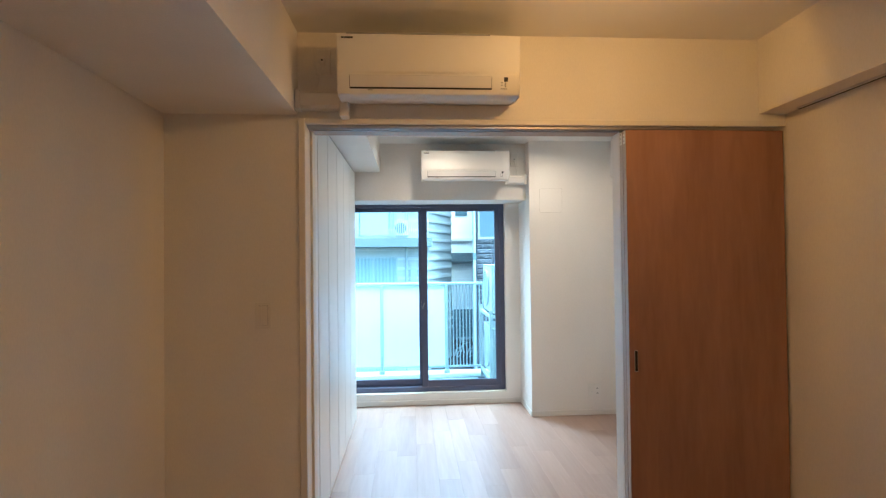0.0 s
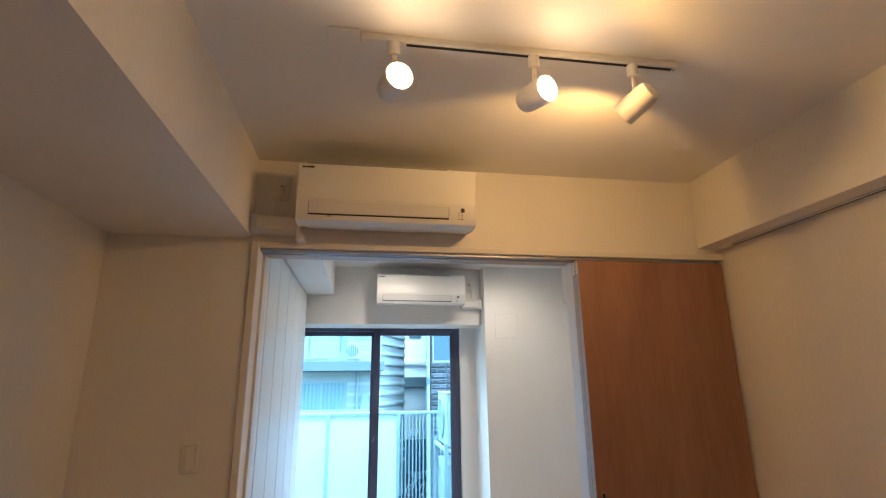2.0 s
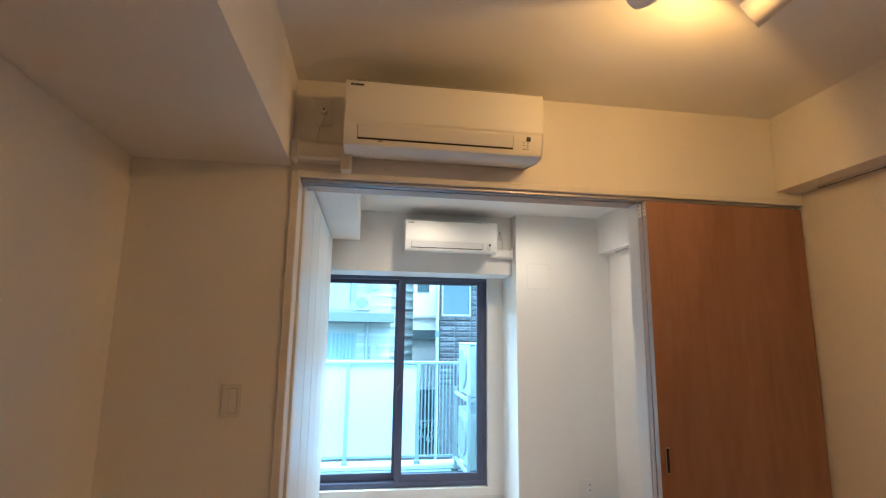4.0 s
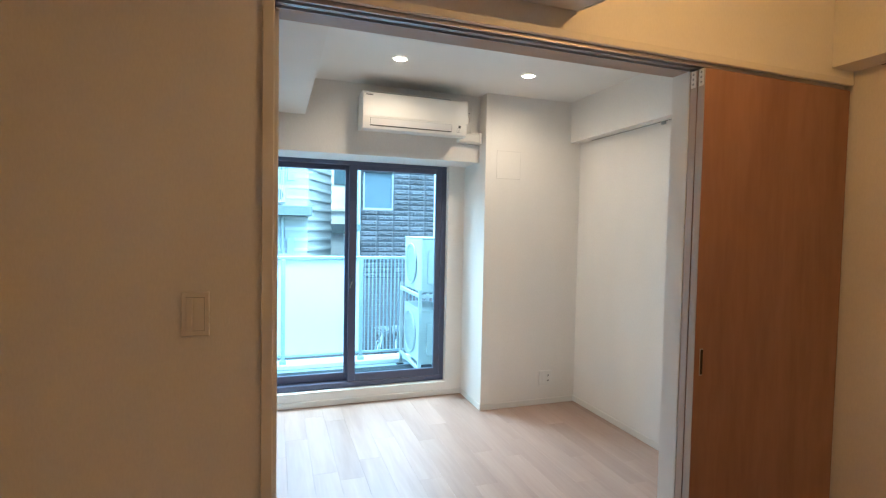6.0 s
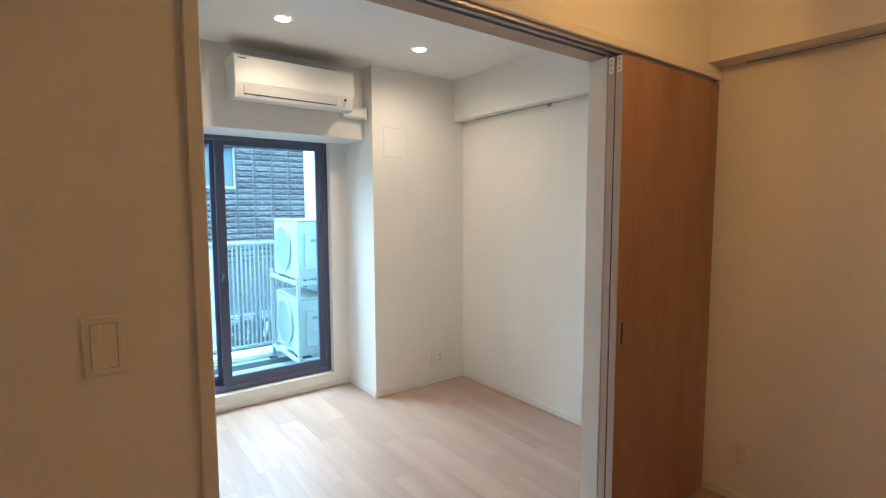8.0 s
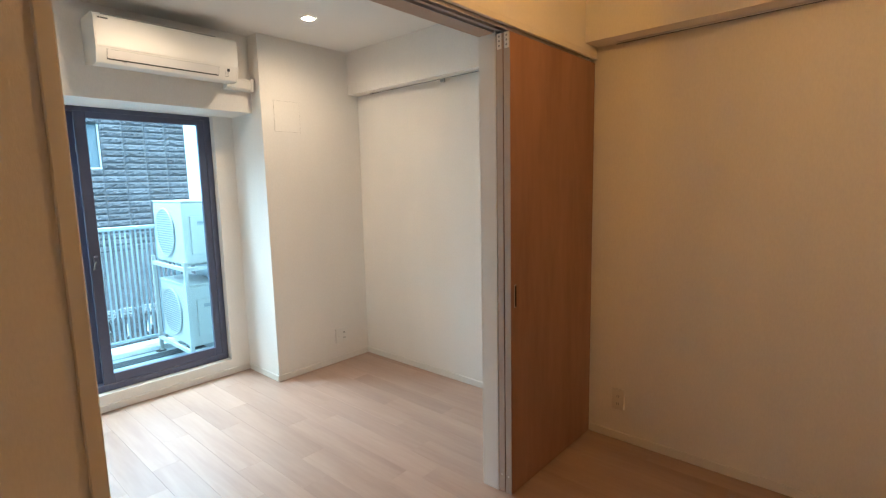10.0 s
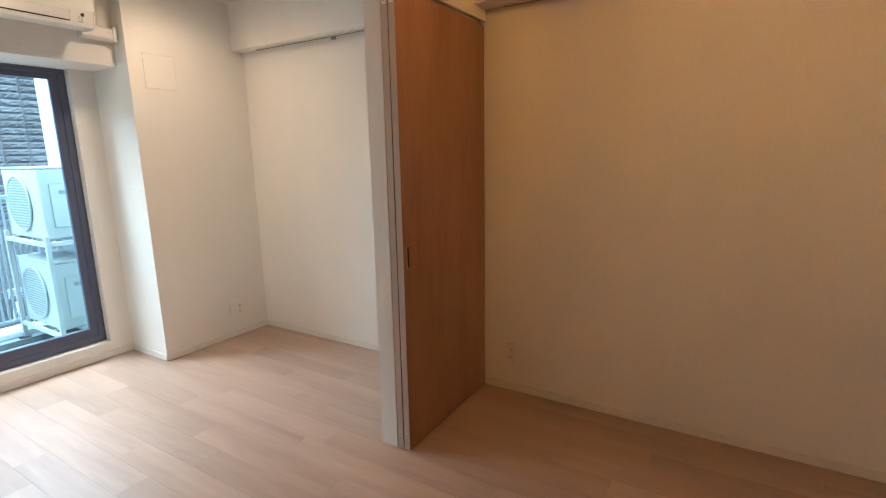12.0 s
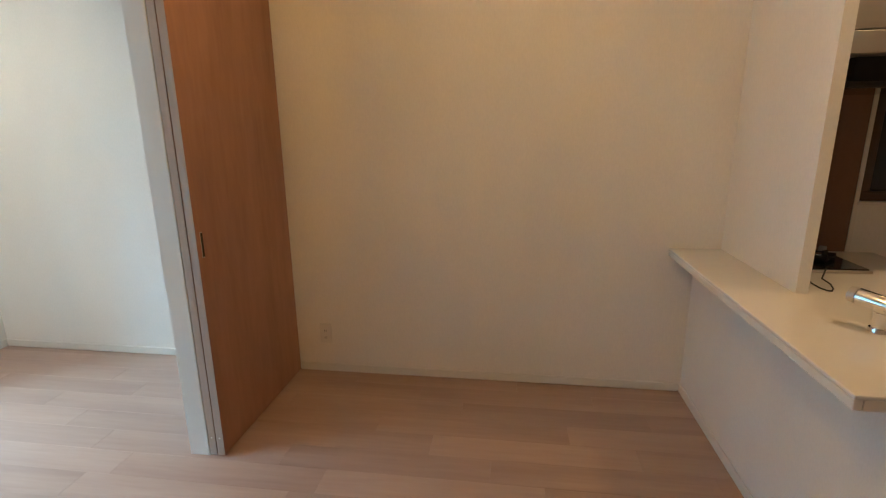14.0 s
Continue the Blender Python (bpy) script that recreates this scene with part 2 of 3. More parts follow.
def extrude_profile(bm, pts, a, b, axis="x"):
    """A closed outline swept along an axis from a to b: (y, z) along x, (x, z) along y, (x, y) along z."""
    def at(p, s):
        return {"x": (s, p[0], p[1]), "y": (p[0], s, p[1]), "z": (p[0], p[1], s)}[axis]
    lo, hi = [bm.verts.new(at(p, a)) for p in pts], [bm.verts.new(at(p, b)) for p in pts]
    n = len(pts)
    for i in range(n):
        bm.faces.new((lo[i], lo[(i + 1) % n], hi[(i + 1) % n], hi[i]))
    bm.faces.new(lo[::-1])
    bm.faces.new(hi)
    bmesh.ops.recalc_face_normals(bm, faces=bm.faces)
    return bm


def tube(bm, pts, r, seg=8):
    """A round bar along a line of points."""
    rings = []
    pts = [Vector(p) for p in pts]
    for i, p in enumerate(pts):
        d = (pts[min(i + 1, len(pts) - 1)] - pts[max(i - 1, 0)]).normalized()
        q = d.to_track_quat("Z", "Y").to_matrix()
        rings.append([bm.verts.new(p + q @ Vector((r * math.cos(2 * math.pi * k / seg), r * math.sin(2 * math.pi * k / seg), 0))) for k in range(seg)])
    for a, b in zip(rings, rings[1:]):
        for k in range(seg):
            bm.faces.new((a[k], a[(k + 1) % seg], b[(k + 1) % seg], b[k]))
    bm.faces.new(rings[0][::-1])
    bm.faces.new(rings[-1])
    bmesh.ops.recalc_face_normals(bm, faces=bm.faces)
    return bm


def mesh_of(name, bm, material, smooth=False):
    me = bpy.data.meshes.new(name)
    bm.to_mesh(me)
    bm.free()
    me.materials.append(material)
    if smooth:
        me.polygons.foreach_set("use_smooth", [True] * len(me.polygons))
        me.set_sharp_from_angle(angle=radians(35))
    return me


def part(name, bm, material, parent, label="", smooth=False):
    ob = new(name, mesh_of(name, bm, material, smooth))
    ob.parent = parent
    if label:
        tagged(ob, label)
    return ob


def thing(name, label, category, group="", at=(0, 0, 0), rz=0):
    ob = new(name)
    ob.matrix_basis = pose(*at, 0, 0, rz)
    return tagged(ob, label, category, group)


def structure(name, bm, material, label="", category=""):
    return tagged(new(name, mesh_of(name, bm, material)), label, category, kind="structure")


# ---- floors, ceilings, walls ----
floor = structure("floor", box(XL - .1, YK - .1, -.12, XRB + .1, YW, -.012), SEAM, "pale oak plank floor running through both rooms", "floor")

bm = box(XL - .1, YK - .1, ZC, XR + .1, YP + .08, ZC + .12)
structure("ceiling_dining", bm, CEILPAPER, "white papered ceiling over the dining kitchen", "ceiling")
structure("ceiling_bedroom", box(XL - .1, YP + .084, ZB, XRB + .1, YW + .2, ZB + .135), CEILPAPER, "white papered ceiling over the bedroom", "ceiling")

bm = box(XL - .12, YK, -.012, XL, YW, ZC)
structure("wall_west", bm, WALLPAPER, "off-white textured wallpaper side wall", "wall")
structure("soffit_dining_west", box(XL + .002, YK, 2.154, -.588, YP, ZC), WALLPAPER, "papered ceiling beam along the side wall", "beam")
structure("soffit_dining_east", box(1.681, YK, 2.172, XR - .002, YP, ZC), WALLPAPER, "papered ceiling beam along the side wall", "beam")

# east wall of the dining kitchen with the kitchen window's opening
KW = (-1.35, -0.535, 1.045, 1.80)
bm = bmesh.new()
bx(bm, XR, YK, -.012, XR + .14, KW[0], ZC)
bx(bm, XR, KW[1], -.012, XR + .14, YP + .08, ZC)
bx(bm, XR, KW[0], -.012, XR + .14, KW[1], KW[2])
bx(bm, XR, KW[0], KW[3], XR + .14, KW[1], ZC)
structure("wall_east_dining", bm, WALLPAPER, "off-white textured wallpaper side wall", "wall")
structure("wall_east_bedroom", box(XRB, YP + .082, -.012, XRB + .12, YW + .2, ZB), WALLPAPER, "off-white textured wallpaper side wall", "wall")
structure("wall_south", box(XL, YK - .12, -.012, XR, YK, ZC), WALLPAPER, "plain papered wall behind the kitchen", "wall")

# partition: left stub, head, and the stub behind the parked doors
bm = bmesh.new()
bx(bm, XL, YP, -.012, OX0 - .033, YB, ZC)
bx(bm, OX0 - .033, YP, 2.135, XR, YB, ZC)
bx(bm, OX1 + .02, 2.404, -.012, XRB, YB, 2.135)
structure("wall_partition", bm, WALLPAPER, "papered partition with a wide doorway", "wall")

# pillar, beam over the window, soffits of the bedroom
structure("pillar", box(XPIL, YPIL, -.012, XRB, YW + .1, ZB), WALLPAPER, "white papered corner pillar", "pillar")
structure("beam_window", box(XL, YBM, 2.007, XPIL, YW + .02, ZB), WALLPAPER, "papered beam above the window", "beam")
structure("soffit_bedroom_west", box(XL, YB, 2.272, -.345, YBM, ZB), WALLPAPER, "white papered soffit above the closet", "beam")
structure("soffit_bedroom_east", box(1.802, YB, 2.205, XRB, YPIL, ZB), WALLPAPER, "white papered beam along the side wall", "beam")

# window wall
bm = bmesh.new()
bx(bm, XL, YW, -.012, WX0, YW + .22, 2.007)
bx(bm, WX1, YW, -.012, XPIL, YW + .22, 2.007)
bx(bm, WX0, YW, -.012, WX1, YW + .22, WZ0)
bx(bm, XL, YW + .02, 2.007, XPIL, YW + .22, ZB + .1)
structure("wall_north", bm, WALLPAPER, "white wall round the balcony window", "wall")

# trims
bm = bmesh.new()
bx(bm, OX0 - .033, YP - .012, 0, OX0, YP + .10, 2.135, .003)
structure("door_casing_left", bm, TRIM, "off-white door casing", "trim")
structure("jamb_lining_left", box(OX0 - .032, YP + .1, 0, OX0 + .012, YB + .008, 2.12, .002), TRIM, "off-white jamb lining", "trim")
structure("jamb_lining_right", box(OX1, 2.3945, 0, OX1 + .02, YB + .006, 2.12, .002), TRIM, "white end lining of the stub wall", "trim")
bm = box(OX0, YP - .006, HEAD + .012, XR - .004, YP + .012, 2.137, .002)
structure("head_trim", bm, TRIM, "thin trim above the sliding doors", "trim")
structure("head_lining", box(OX0, 2.402, HEAD, XR - .01, YB + .006, 2.135, .002), HEADWOOD, "plain head lining", "trim")


def skirting(name, x0, y0, x1, y1):
    structure(name, box(x0, y0, 0, x1, y1, .048, .003), TRIM, "low off-white skirting board", "baseboard")


skirting("baseboard_dining_east", XR - .009, .175, XR, YP)
skirting("baseboard_dining_north", XL, YP - .009, OX0 - .035, YP)
skirting("baseboard_dining_west", XL, YK, XL + .009, YP - .01)
skirting("baseboard_pillar_front", XPIL - .008, YPIL - .009, XRB - .01, YPIL)
skirting("baseboard_pillar_side", XPIL - .008, YPIL + .001, XPIL, YW - .01)
skirting("baseboard_bedroom_east", XRB - .009, YB + .01, XRB, YPIL)
skirting("baseboard_window", XL, YW - .009, XPIL - .001, YW)


# ---- sliding doors ----
def sliding_door(x0, x1, y0, label):
    d = thing("sliding_door", label, "door", "sliding doors of the partition", ((x0 + x1) / 2, y0 + .0165, .006))
    w = (x1 - x0) / 2
    part("panel", box(-w + .0012, -.0165, 0, w, .0165, HEAD - .013, .0015), DOORWOOD, d)
    part("edge_strip", box(-w, -.0165, 0, -w + .001, .0165, HEAD - .013, .001), EDGEBAND, d, "beige edge band")
    pull = part("pull", box(-w + .026, -.0185, .898, -w + .043, -.0105, 1.004, .002), STEEL, d, "steel-rimmed dark finger pull")
    # flat near-black plate: the recess's shade painted on the pull
    part("pull_recess_shade", box(-w + .0285, -.0192, .902, -w + .0405, -.0183, 1.000), DARK, pull)
    cover = part("roller_cover", box(-w - .002, -.011, 2.020, -w + .002, .011, 2.085, .001), PLASTIC, d, "small white roller cover")
    for k in range(3):
        part("hole", cyl(bmesh.new(), (-w - .0026, 0, 2.034 + k * .019), (-w - .0018, 0, 2.034 + k * .019), .0045, .0045, 12), GREYINK, cover)
    part("screw", cyl(bmesh.new(), (-w - .001, 0, .085), (-w + .001, 0, .085), .004, .004, 12), PLASTIC, d, "small white screw cap")
    return d


sliding_door(.996, XR - .013, YP + .003, "brown wood-grain sliding door, slid open")
sliding_door(.996, XR - .013, YP + .0405, "brown wood-grain sliding door, parked behind the other")

# ---- window ----
win = thing("sliding_window", "dark bronze aluminium sliding balcony window, closed", "window", at=(0, YW + .06, 0))
tagged(win, kind="structure")
bm = bmesh.new()
f = .045
bx(bm, WX0, -.005, WZ0, WX1, .105, WZ0 + f, .003)
bx(bm, WX0, -.005, WZ1 - f, WX1, .105, WZ1, .003)
bx(bm, WX0, -.005, WZ0 + f, WX0 + f, .105, WZ1 - f, .003)
bx(bm, WX1 - f, -.005, WZ0 + f, WX1, .105, WZ1 - f, .003)
part("window_frame", bm, BRONZEGLARE, win)


def sash(x0, x1, y, name="sash"):
    bm = bmesh.new()
    s, z0, z1 = .063, WZ0 + .04, WZ1 - .035
    bx(bm, x0, y, z0, x0 + s, y + .03, z1, .003)
    bx(bm, x1 - s, y, z0, x1, y + .03, z1, .003)
    bx(bm, x0 + s, y, z0, x1 - s, y + .03, z0 + .07, .003)
    bx(bm, x0 + s, y, z1 - .05, x1 - s, y + .03, z1, .003)
    ob = part(name, bm, BRONZEGLARE, win)
    pane = part("pane", box(x0 + s - .01, y + .012, z0 + .06, x1 - s + .01, y + .018, z1 - .04), GLASS, ob, "clear glass pane")
    pane.visible_shadow = False
    return ob


left_sash = sash(WX0 + .03, .072, .066)
right_sash = sash(.033, WX1 - .03, .004)
latch = part("latch", box(.052, -.010, .955, .080, .004, 1.045, .004), BRONZEGLARE, right_sash, "crescent latch")
part("latch_handle", tube(bmesh.new(), [(.064, -.010, 1.005), (.058, -.018, 1.000), (.050, -.022, .980), (.044, -.022, .955)], .0045, 8), GRILLE, latch, "pale latch lever", smooth=True)
for z in (.30, 1.72):
    part("keeper", box(.038, .048, z, .060, .0655, z + .055, .003), FLAPM, left_sash, "small pale sash keeper")
part("stopper", box(WX1 - .040, -.010, .88, WX1 - .030, -.004, .94, .002), BRONZEGLARE, win, "dark pull tab")

# ---- door head tracks ----
tracks = thing("door_track", "twin aluminium sliding-door tracks set in the door head", "track", at=(0, YP + .012, HEAD))
for k in range(2):
    y = .004 + k * .038
    part("rail", extrude_profile(bmesh.new(), [(y, .03), (y, 0), (y + .005, 0), (y + .005, .018), (y + .029, .018), (y + .029, 0), (y + .034, 0), (y + .034, .03)], OX0 + .002, XR - .03, "x"), ALU, tracks)
# near-black filler between the rails puts the groove's shade into colour
part("groove", box(OX0 + .002, .002, .0185, XR - .03, .078, .0325), DARK, tracks, "near-black filler painting the groove's shade")

# ---- closet ----
CX, CZ = -.575, 2.262
closet = thing("closet", "white built-in closet with tall folding doors, shut", "closet", at=(CX, 2.49, 0))
part("side_panel", box(-.60, 0, 0, 0, .022, CZ, .002), CLOSETW, closet)
part("end_panel", box(-.60, 1.998, 0, 0, 2.02, CZ, .002), CLOSETW, closet)
part("filler", box(-.024, .022, 0, -.001, .238, CZ, .002), CLOSETW, closet)
# near-black sheet added behind the leaves to darken the gaps
part("gap_shade_sheet", box(-.06, .023, 0, -.04, 1.997, CZ), DARK, closet)
part("plinth", box(-.026, .24, 0, -.006, 1.995, .018), TRIM, closet)
for a, b in ((2.735, 3.060), (3.065, 3.425), (3.433, 3.765), (3.768, 4.100), (4.105, 4.484)):
    part("door_leaf", box(-.024, a - 2.49 + .003, .022, 0, b - 2.49 - .003, CZ - .012, .004, 2), CLOSETW, closet)
    # dark strip nearly flush with the leaves: the gap's shade as colour
    part("joint", box(-.020, b - 2.49 - .003, .022, -.0025, b - 2.49 + .006, CZ - .012), GAPSHADE, closet, "dark strip painting the gap's shade between the leaves")
part("top_track", box(-.03, .24, CZ - .01, -.002, 1.995, CZ, .001), ALU, closet, "aluminium door track")


# ---- air conditioners ----
def air_conditioner(at, label):
    ac = thing("air_conditioner", label, "air conditioner", "wall-mounted air conditioners", at)
    w, h = .792, .278

    def slope(z, out=0.0):
        """Depth of the lower front, which leans back a little, at height z."""
        return -.2385 + (.088 - z) * .30 - out

    def plate(z0, z1, out, deep, x0, x1):
        return extrude_profile(bmesh.new(), [(slope(z1, out), z1), (slope(z0, out), z0), (slope(z0, out) + deep, z0), (slope(z1, out) + deep, z1)], x0, x1, "x")

    lower = [(slope(.088), .088), (slope(.024), .024), (-.211, .014), (-.196, .010), (-.14, .010)]
    prof = [(-.003, .034), (-.003, h), (-.205, h), (-.228, h - .010), (-.236, h - .03), (-.240, .10)]
    part("body", extrude_profile(bmesh.new(), prof + lower, .006, w - .006, "x"), PLASTIC, ac, smooth=True)
    side = [(-.003, .031), (-.003, h + .001), (-.206, h + .001), (-.231, h - .010), (-.239, h - .03), (-.243, .10), (slope(.088, .003), .088), (slope(.024, .003), .023), (-.212, .011), (-.196, .007), (-.14, .007)]
    for a, b in ((0, .0055), (w - .0055, w)):
        part("side_cheek", extrude_profile(bmesh.new(), side, a, b, "x"), PLASTIC, ac, smooth=True)
    part("front_panel", extrude_profile(bmesh.new(), [(-.2365, h - .028), (-.2405, .102), (-.2445, .100), (-.2415, h - .030), (-.236, h - .014), (-.232, h - .014)], .0062, w - .0062, "x"), PLASTIC, ac, smooth=True)
    flap = part("flap", plate(.0395, .0855, .004, .0035, .054, w - .127), FLAPM, ac, "pale grey air flap")
    # black plate raised off the body: the shade round the flap, painted
    part("flap_gap_shade", plate(.0330, .0866, .0014, .001, .0520, w - .125), DARK, flap, "black strip painting the shade of the flap's gap")
    part("intake", box(.05, -.19, h - .001, w - .05, -.03, h + .002), GRILLE, ac, "top intake grille")
    part("intake_lip", box(.04, -.232, h - .011, w - .13, -.208, h - .006), GREYINK, ac)
    part("display", plate(.066, .083, .0025, .002, w - .072, w - .055), DARKINK, ac, "small dark receiver window")
    for z in (.058, .051, .044):
        part("icon", plate(z, z + .004, .0022, .002, w - .068, w - .062), GREYINK, ac)
    for z in (.060, .050):
        part("icon", plate(z, z + .003, .0022, .002, w - .085, w - .077), GREYINK, ac)
    part("caption", plate(.0355, .0385, .0022, .002, w - .085, w - .058), GREYINK, ac)
    for a, b, m in ((.020, .031, DARKINK), (.033, .070, DARKINK)):
        part("badge", box(a, -.2440, h - .036, b, -.2405, h - .029), m, ac, "small printed maker mark")
    for a, b in ((.13, .15), (.155, .21), (w - .30, w - .17)):
        part("sticker", extrude_profile(bmesh.new(), [(slope(.032, .0012), .032), (slope(.027, .0012), .027), (slope(.027), .027), (slope(.032), .032)], a, b, "x"), GREYINK if b - a < .03 else FLAPM, ac)
    return ac


air_conditioner((-.370, YP, 2.172), "white wall air conditioner above the doorway, flap shut")
air_conditioner((.035, YBM, 2.155), "white wall air conditioner above the window, flap shut")


def pipe_cover(x0, x1, y, z, end, at_left):
    c = thing("pipe_cover", "off-white plastic pipe cover beside the air conditioner", "pipe cover", at=(0, y, z))
    part("duct", extrude_profile(bmesh.new(), [(0, 0), (0, .078), (-.050, .078), (-.062, .066), (-.062, .012), (-.050, 0)], x0, x1, "x"), TRIM, c, smooth=True)
    e = x0 if at_left else x1
    part("end_cap", box(e - .012, -.070, -.006, e + .012, 0, .084, .006, 2), TRIM, c)
    if end:
        part("elbow", box(x1 - .012, -.072, -.040, x1 + .032, 0, .05, .008, 2), TRIM, c)
    return c


pipe_cover(-.575, -.374, YP, 2.170, True, True)
pipe_cover(.828, 1.012, YBM, 2.152, False, False)


def ac_socket(x, y, z, down):
    s = thing("wall_socket", "white air-conditioner socket with a plugged-in cord", "socket", "air-conditioner sockets", (x, y, z))
    part("plate", box(-.035, -.009, -.06, .035, 0, .06, .003, 2), TRIM, s)
    part("plug", box(-.012, -.034, -.014, .012, -.009, .016, .004, 2), PLASTIC, s, "white plug")
    part("pin", box(-.004, -.036, -.002, .004, -.033, .006), DARKINK, s)
    part("cord", tube(bmesh.new(), [(0, -.028, -.012), (.002, -.034, -.03), (.012 * down, -.030, -.07), (.022 * down, -.018, -.11), (.026 * down, -.012, -.145)], .0035), TRIM, s, "thin white cord")


ac_socket(-.468, YP, 2.40, -1)
ac_socket(.918, YBM, 2.385, 1)


# ---- switches, outlets, hatch ----
def light_switch(at):
    s = thing("light_switch", "off-white wide rocker light switch on the wall", "switch", at=at)
    part("plate", box(-.0355, -.007, -.0605, .0355, 0, .0605, .003, 2), TRIM, s)
    # near-black plate under the rocker paints the shade of its gap
    part("gap", box(-.0226, -.0076, -.0456, .0226, -.0066, .0456), DARK, s, "dark line painting the gap's shade round the rocker")
    part("rocker", extrude_profile(bmesh.new(), [(-.0218, -.0068), (-.0218, -.0112), (-.0070, -.0118), (-.0062, -.0092), (.0218, -.0082), (.0218, -.0068)], -.0448, .0448, "z"), TRIM, s, "stepped rocker plate")


light_switch((-.752, YP, 1.214))


def outlet(at, rz, wide, label):
    o = thing("outlet", label, "outlet", "wall outlets", at, rz)
    w = .058 if wide else .035
    part("plate", box(-w, -.010, -.06, w, 0, .06, .003, 2), PLASTIC if wide else TRIM, o)
    if wide:
        blank = part("aerial_insert", box(-.0375, -.0108, -.048, -.0145, -.0095, .048, .0006), PLASTIC, o)
        part("aerial_jack", cyl(bmesh.new(), (-.026, -.0135, -.012), (-.026, -.0106, -.012), .0065, .006, 16), FLAPM, blank, smooth=True)
    c = .026 if wide else 0
    face = part("insert", box(c - .0115, -.0108, -.048, c + .0115, -.0095, .048, .0006), PLASTIC if wide else TRIM, o)
    for z in (-.026, .018):
        for dx in (-.005, .005):
            part("slot", box(c + dx - .0018, -.0112, z - .007, c + dx + .0018, -.0106, z + .006), DARK if wide else GREYINK, face)
    return o


outlet((XR, 2.152, .241), -90, False, "off-white double outlet low on the wall")
outlet((1.614, YPIL, .226), 0, True, "white wide outlet with sockets above the skirting")

HATCHLINE = plain("hatch_joint", (.48, .45, .41), .6)
hatch = thing("access_hatch", "square white inspection hatch flush in the pillar", "hatch", at=(1.230, YPIL, 1.984))
part("surround", box(-.1055, -.0012, -.1105, .1055, 0, .1105), HATCHLINE, hatch, "thin grey joint")
part("cover", box(-.104, -.0022, -.109, .104, -.0010, .109), WALLPAPER, hatch)

# ---- picture rails under the side beams ----
def picture_rail(x, y0, y1, z, clips):
    r = thing("picture_rail", "slim dark-slotted picture rail under the beam", "rail", "picture rails", (x, 0, z))
    part("channel", box(-.008, y0, -.010, .008, y1, 0, .001), TRIM, r)
    part("slot", box(-.0045, y0 + .003, -.0106, .0045, y1 - .003, -.0098), DARK, r)
    for y in clips:
        part("runner", box(-.009, y - .016, -.030, .009, y + .016, -.0102, .002), GRILLE, r, "grey hook runner")


picture_rail(XR - .03, -.9, 2.20, 2.172, (1.12,))
picture_rail(XRB - .035, 2.70, 4.25, 2.205, (3.47,))

# ---- track lights ----
TY = 1.346
track = thing("ceiling_track", "white lighting track on the ceiling", "light track", at=(0, TY, ZC))
part("rail", box(-.095, -.017, -.022, .957, .017, 0, .002), PLASTIC, track)
part("slot", box(.04, -.006, -.0228, .945, .006, -.0215), DARK, track, "dark conductor slot")
part("end_cap", box(.940, -.0175, -.0235, .960, .0175, -.0005, .002), PLASTIC, track)
part("end_screw", cyl(bmesh.new(), (.950, 0, -.0245), (.950, 0, -.0233), .003, .003, 10), DARK, track)
part("feed_box", box(-.100, -.0175, -.0235, -.020, .0175, -.0005, .003), PLASTIC, track)
part("ceiling_plate", box(-.198, -.030, -.008, -.101, .030, 0, .003), CEILPAPER, track)


def spotlight(x, aim, sink, label):
    """A white can on a stem: aim is the way that its mouth looks."""
    s = thing("spotlight", label, "spotlight", "track spotlights", (x, TY, ZC - .0225))
    part("adapter", cyl(bmesh.new(), (0, 0, -.042), (0, 0, 0), .018, .018, 20), PLASTIC, s, smooth=True)
    part("stem", box(-.007, -.004, -.108, .007, .004, -.042, .001), PLASTIC, s)
    d = Vector(aim).normalized()
    c = Vector((0, 0, -.140))
    bm = bmesh.new()
    q = d.to_track_quat("Z", "Y").to_matrix()
    prev = None
    for r, k in ((.0005, -.066), (.026, -.064), (.036, -.056), (.040, -.040), (.042, .046), (.0425, .054), (.040, .055), (.038, .030), (.0005, .0)):
        ring = [bm.verts.new(c + d * k + q @ Vector((r * math.cos(2 * math.pi * i / 28), r * math.sin(2 * math.pi * i / 28), 0))) for i in range(28)]
        if prev:
            for i in range(28):
                bm.faces.new((prev[i], prev[(i + 1) % 28], ring[(i + 1) % 28], ring[i]))
        prev = ring
    bmesh.ops.recalc_face_normals(bm, faces=bm.faces)
    part("can", bm, PLASTIC, s, smooth=True)
    for k in range(3):
        a = c - d * (.018 + .009 * k)
        part("vent", cyl(bmesh.new(), a + q @ Vector((0, .0405, 0)), a + q @ Vector((0, .0425, 0)), .003, .003, 8), GRILLE, s)
    bm = bmesh.new()
    bmesh.ops.create_uvsphere(bm, u_segments=20, v_segments=12, radius=.037, matrix=Matrix.Translation(c + d * (.044 - sink)) @ q.to_4x4() @ Matrix.Diagonal((1, 1, .8, 1)))
    part("bulb", bm, BULB, s, "glowing warm bulb", smooth=True)
    return Vector((x, TY, ZC - .0225)) + c + d * .084


mouth_a = spotlight(.003, (.25, -.95, -.10), 0.0, "white spotlight aimed back into the room, lit")
mouth_b = spotlight(.453, (.36, -.92, -.10), 0.0, "white spotlight aimed back along the wall, lit")
mouth_c = spotlight(.797, (-.45, .75, -.36), .030, "white spotlight turned towards the doorway, lit")

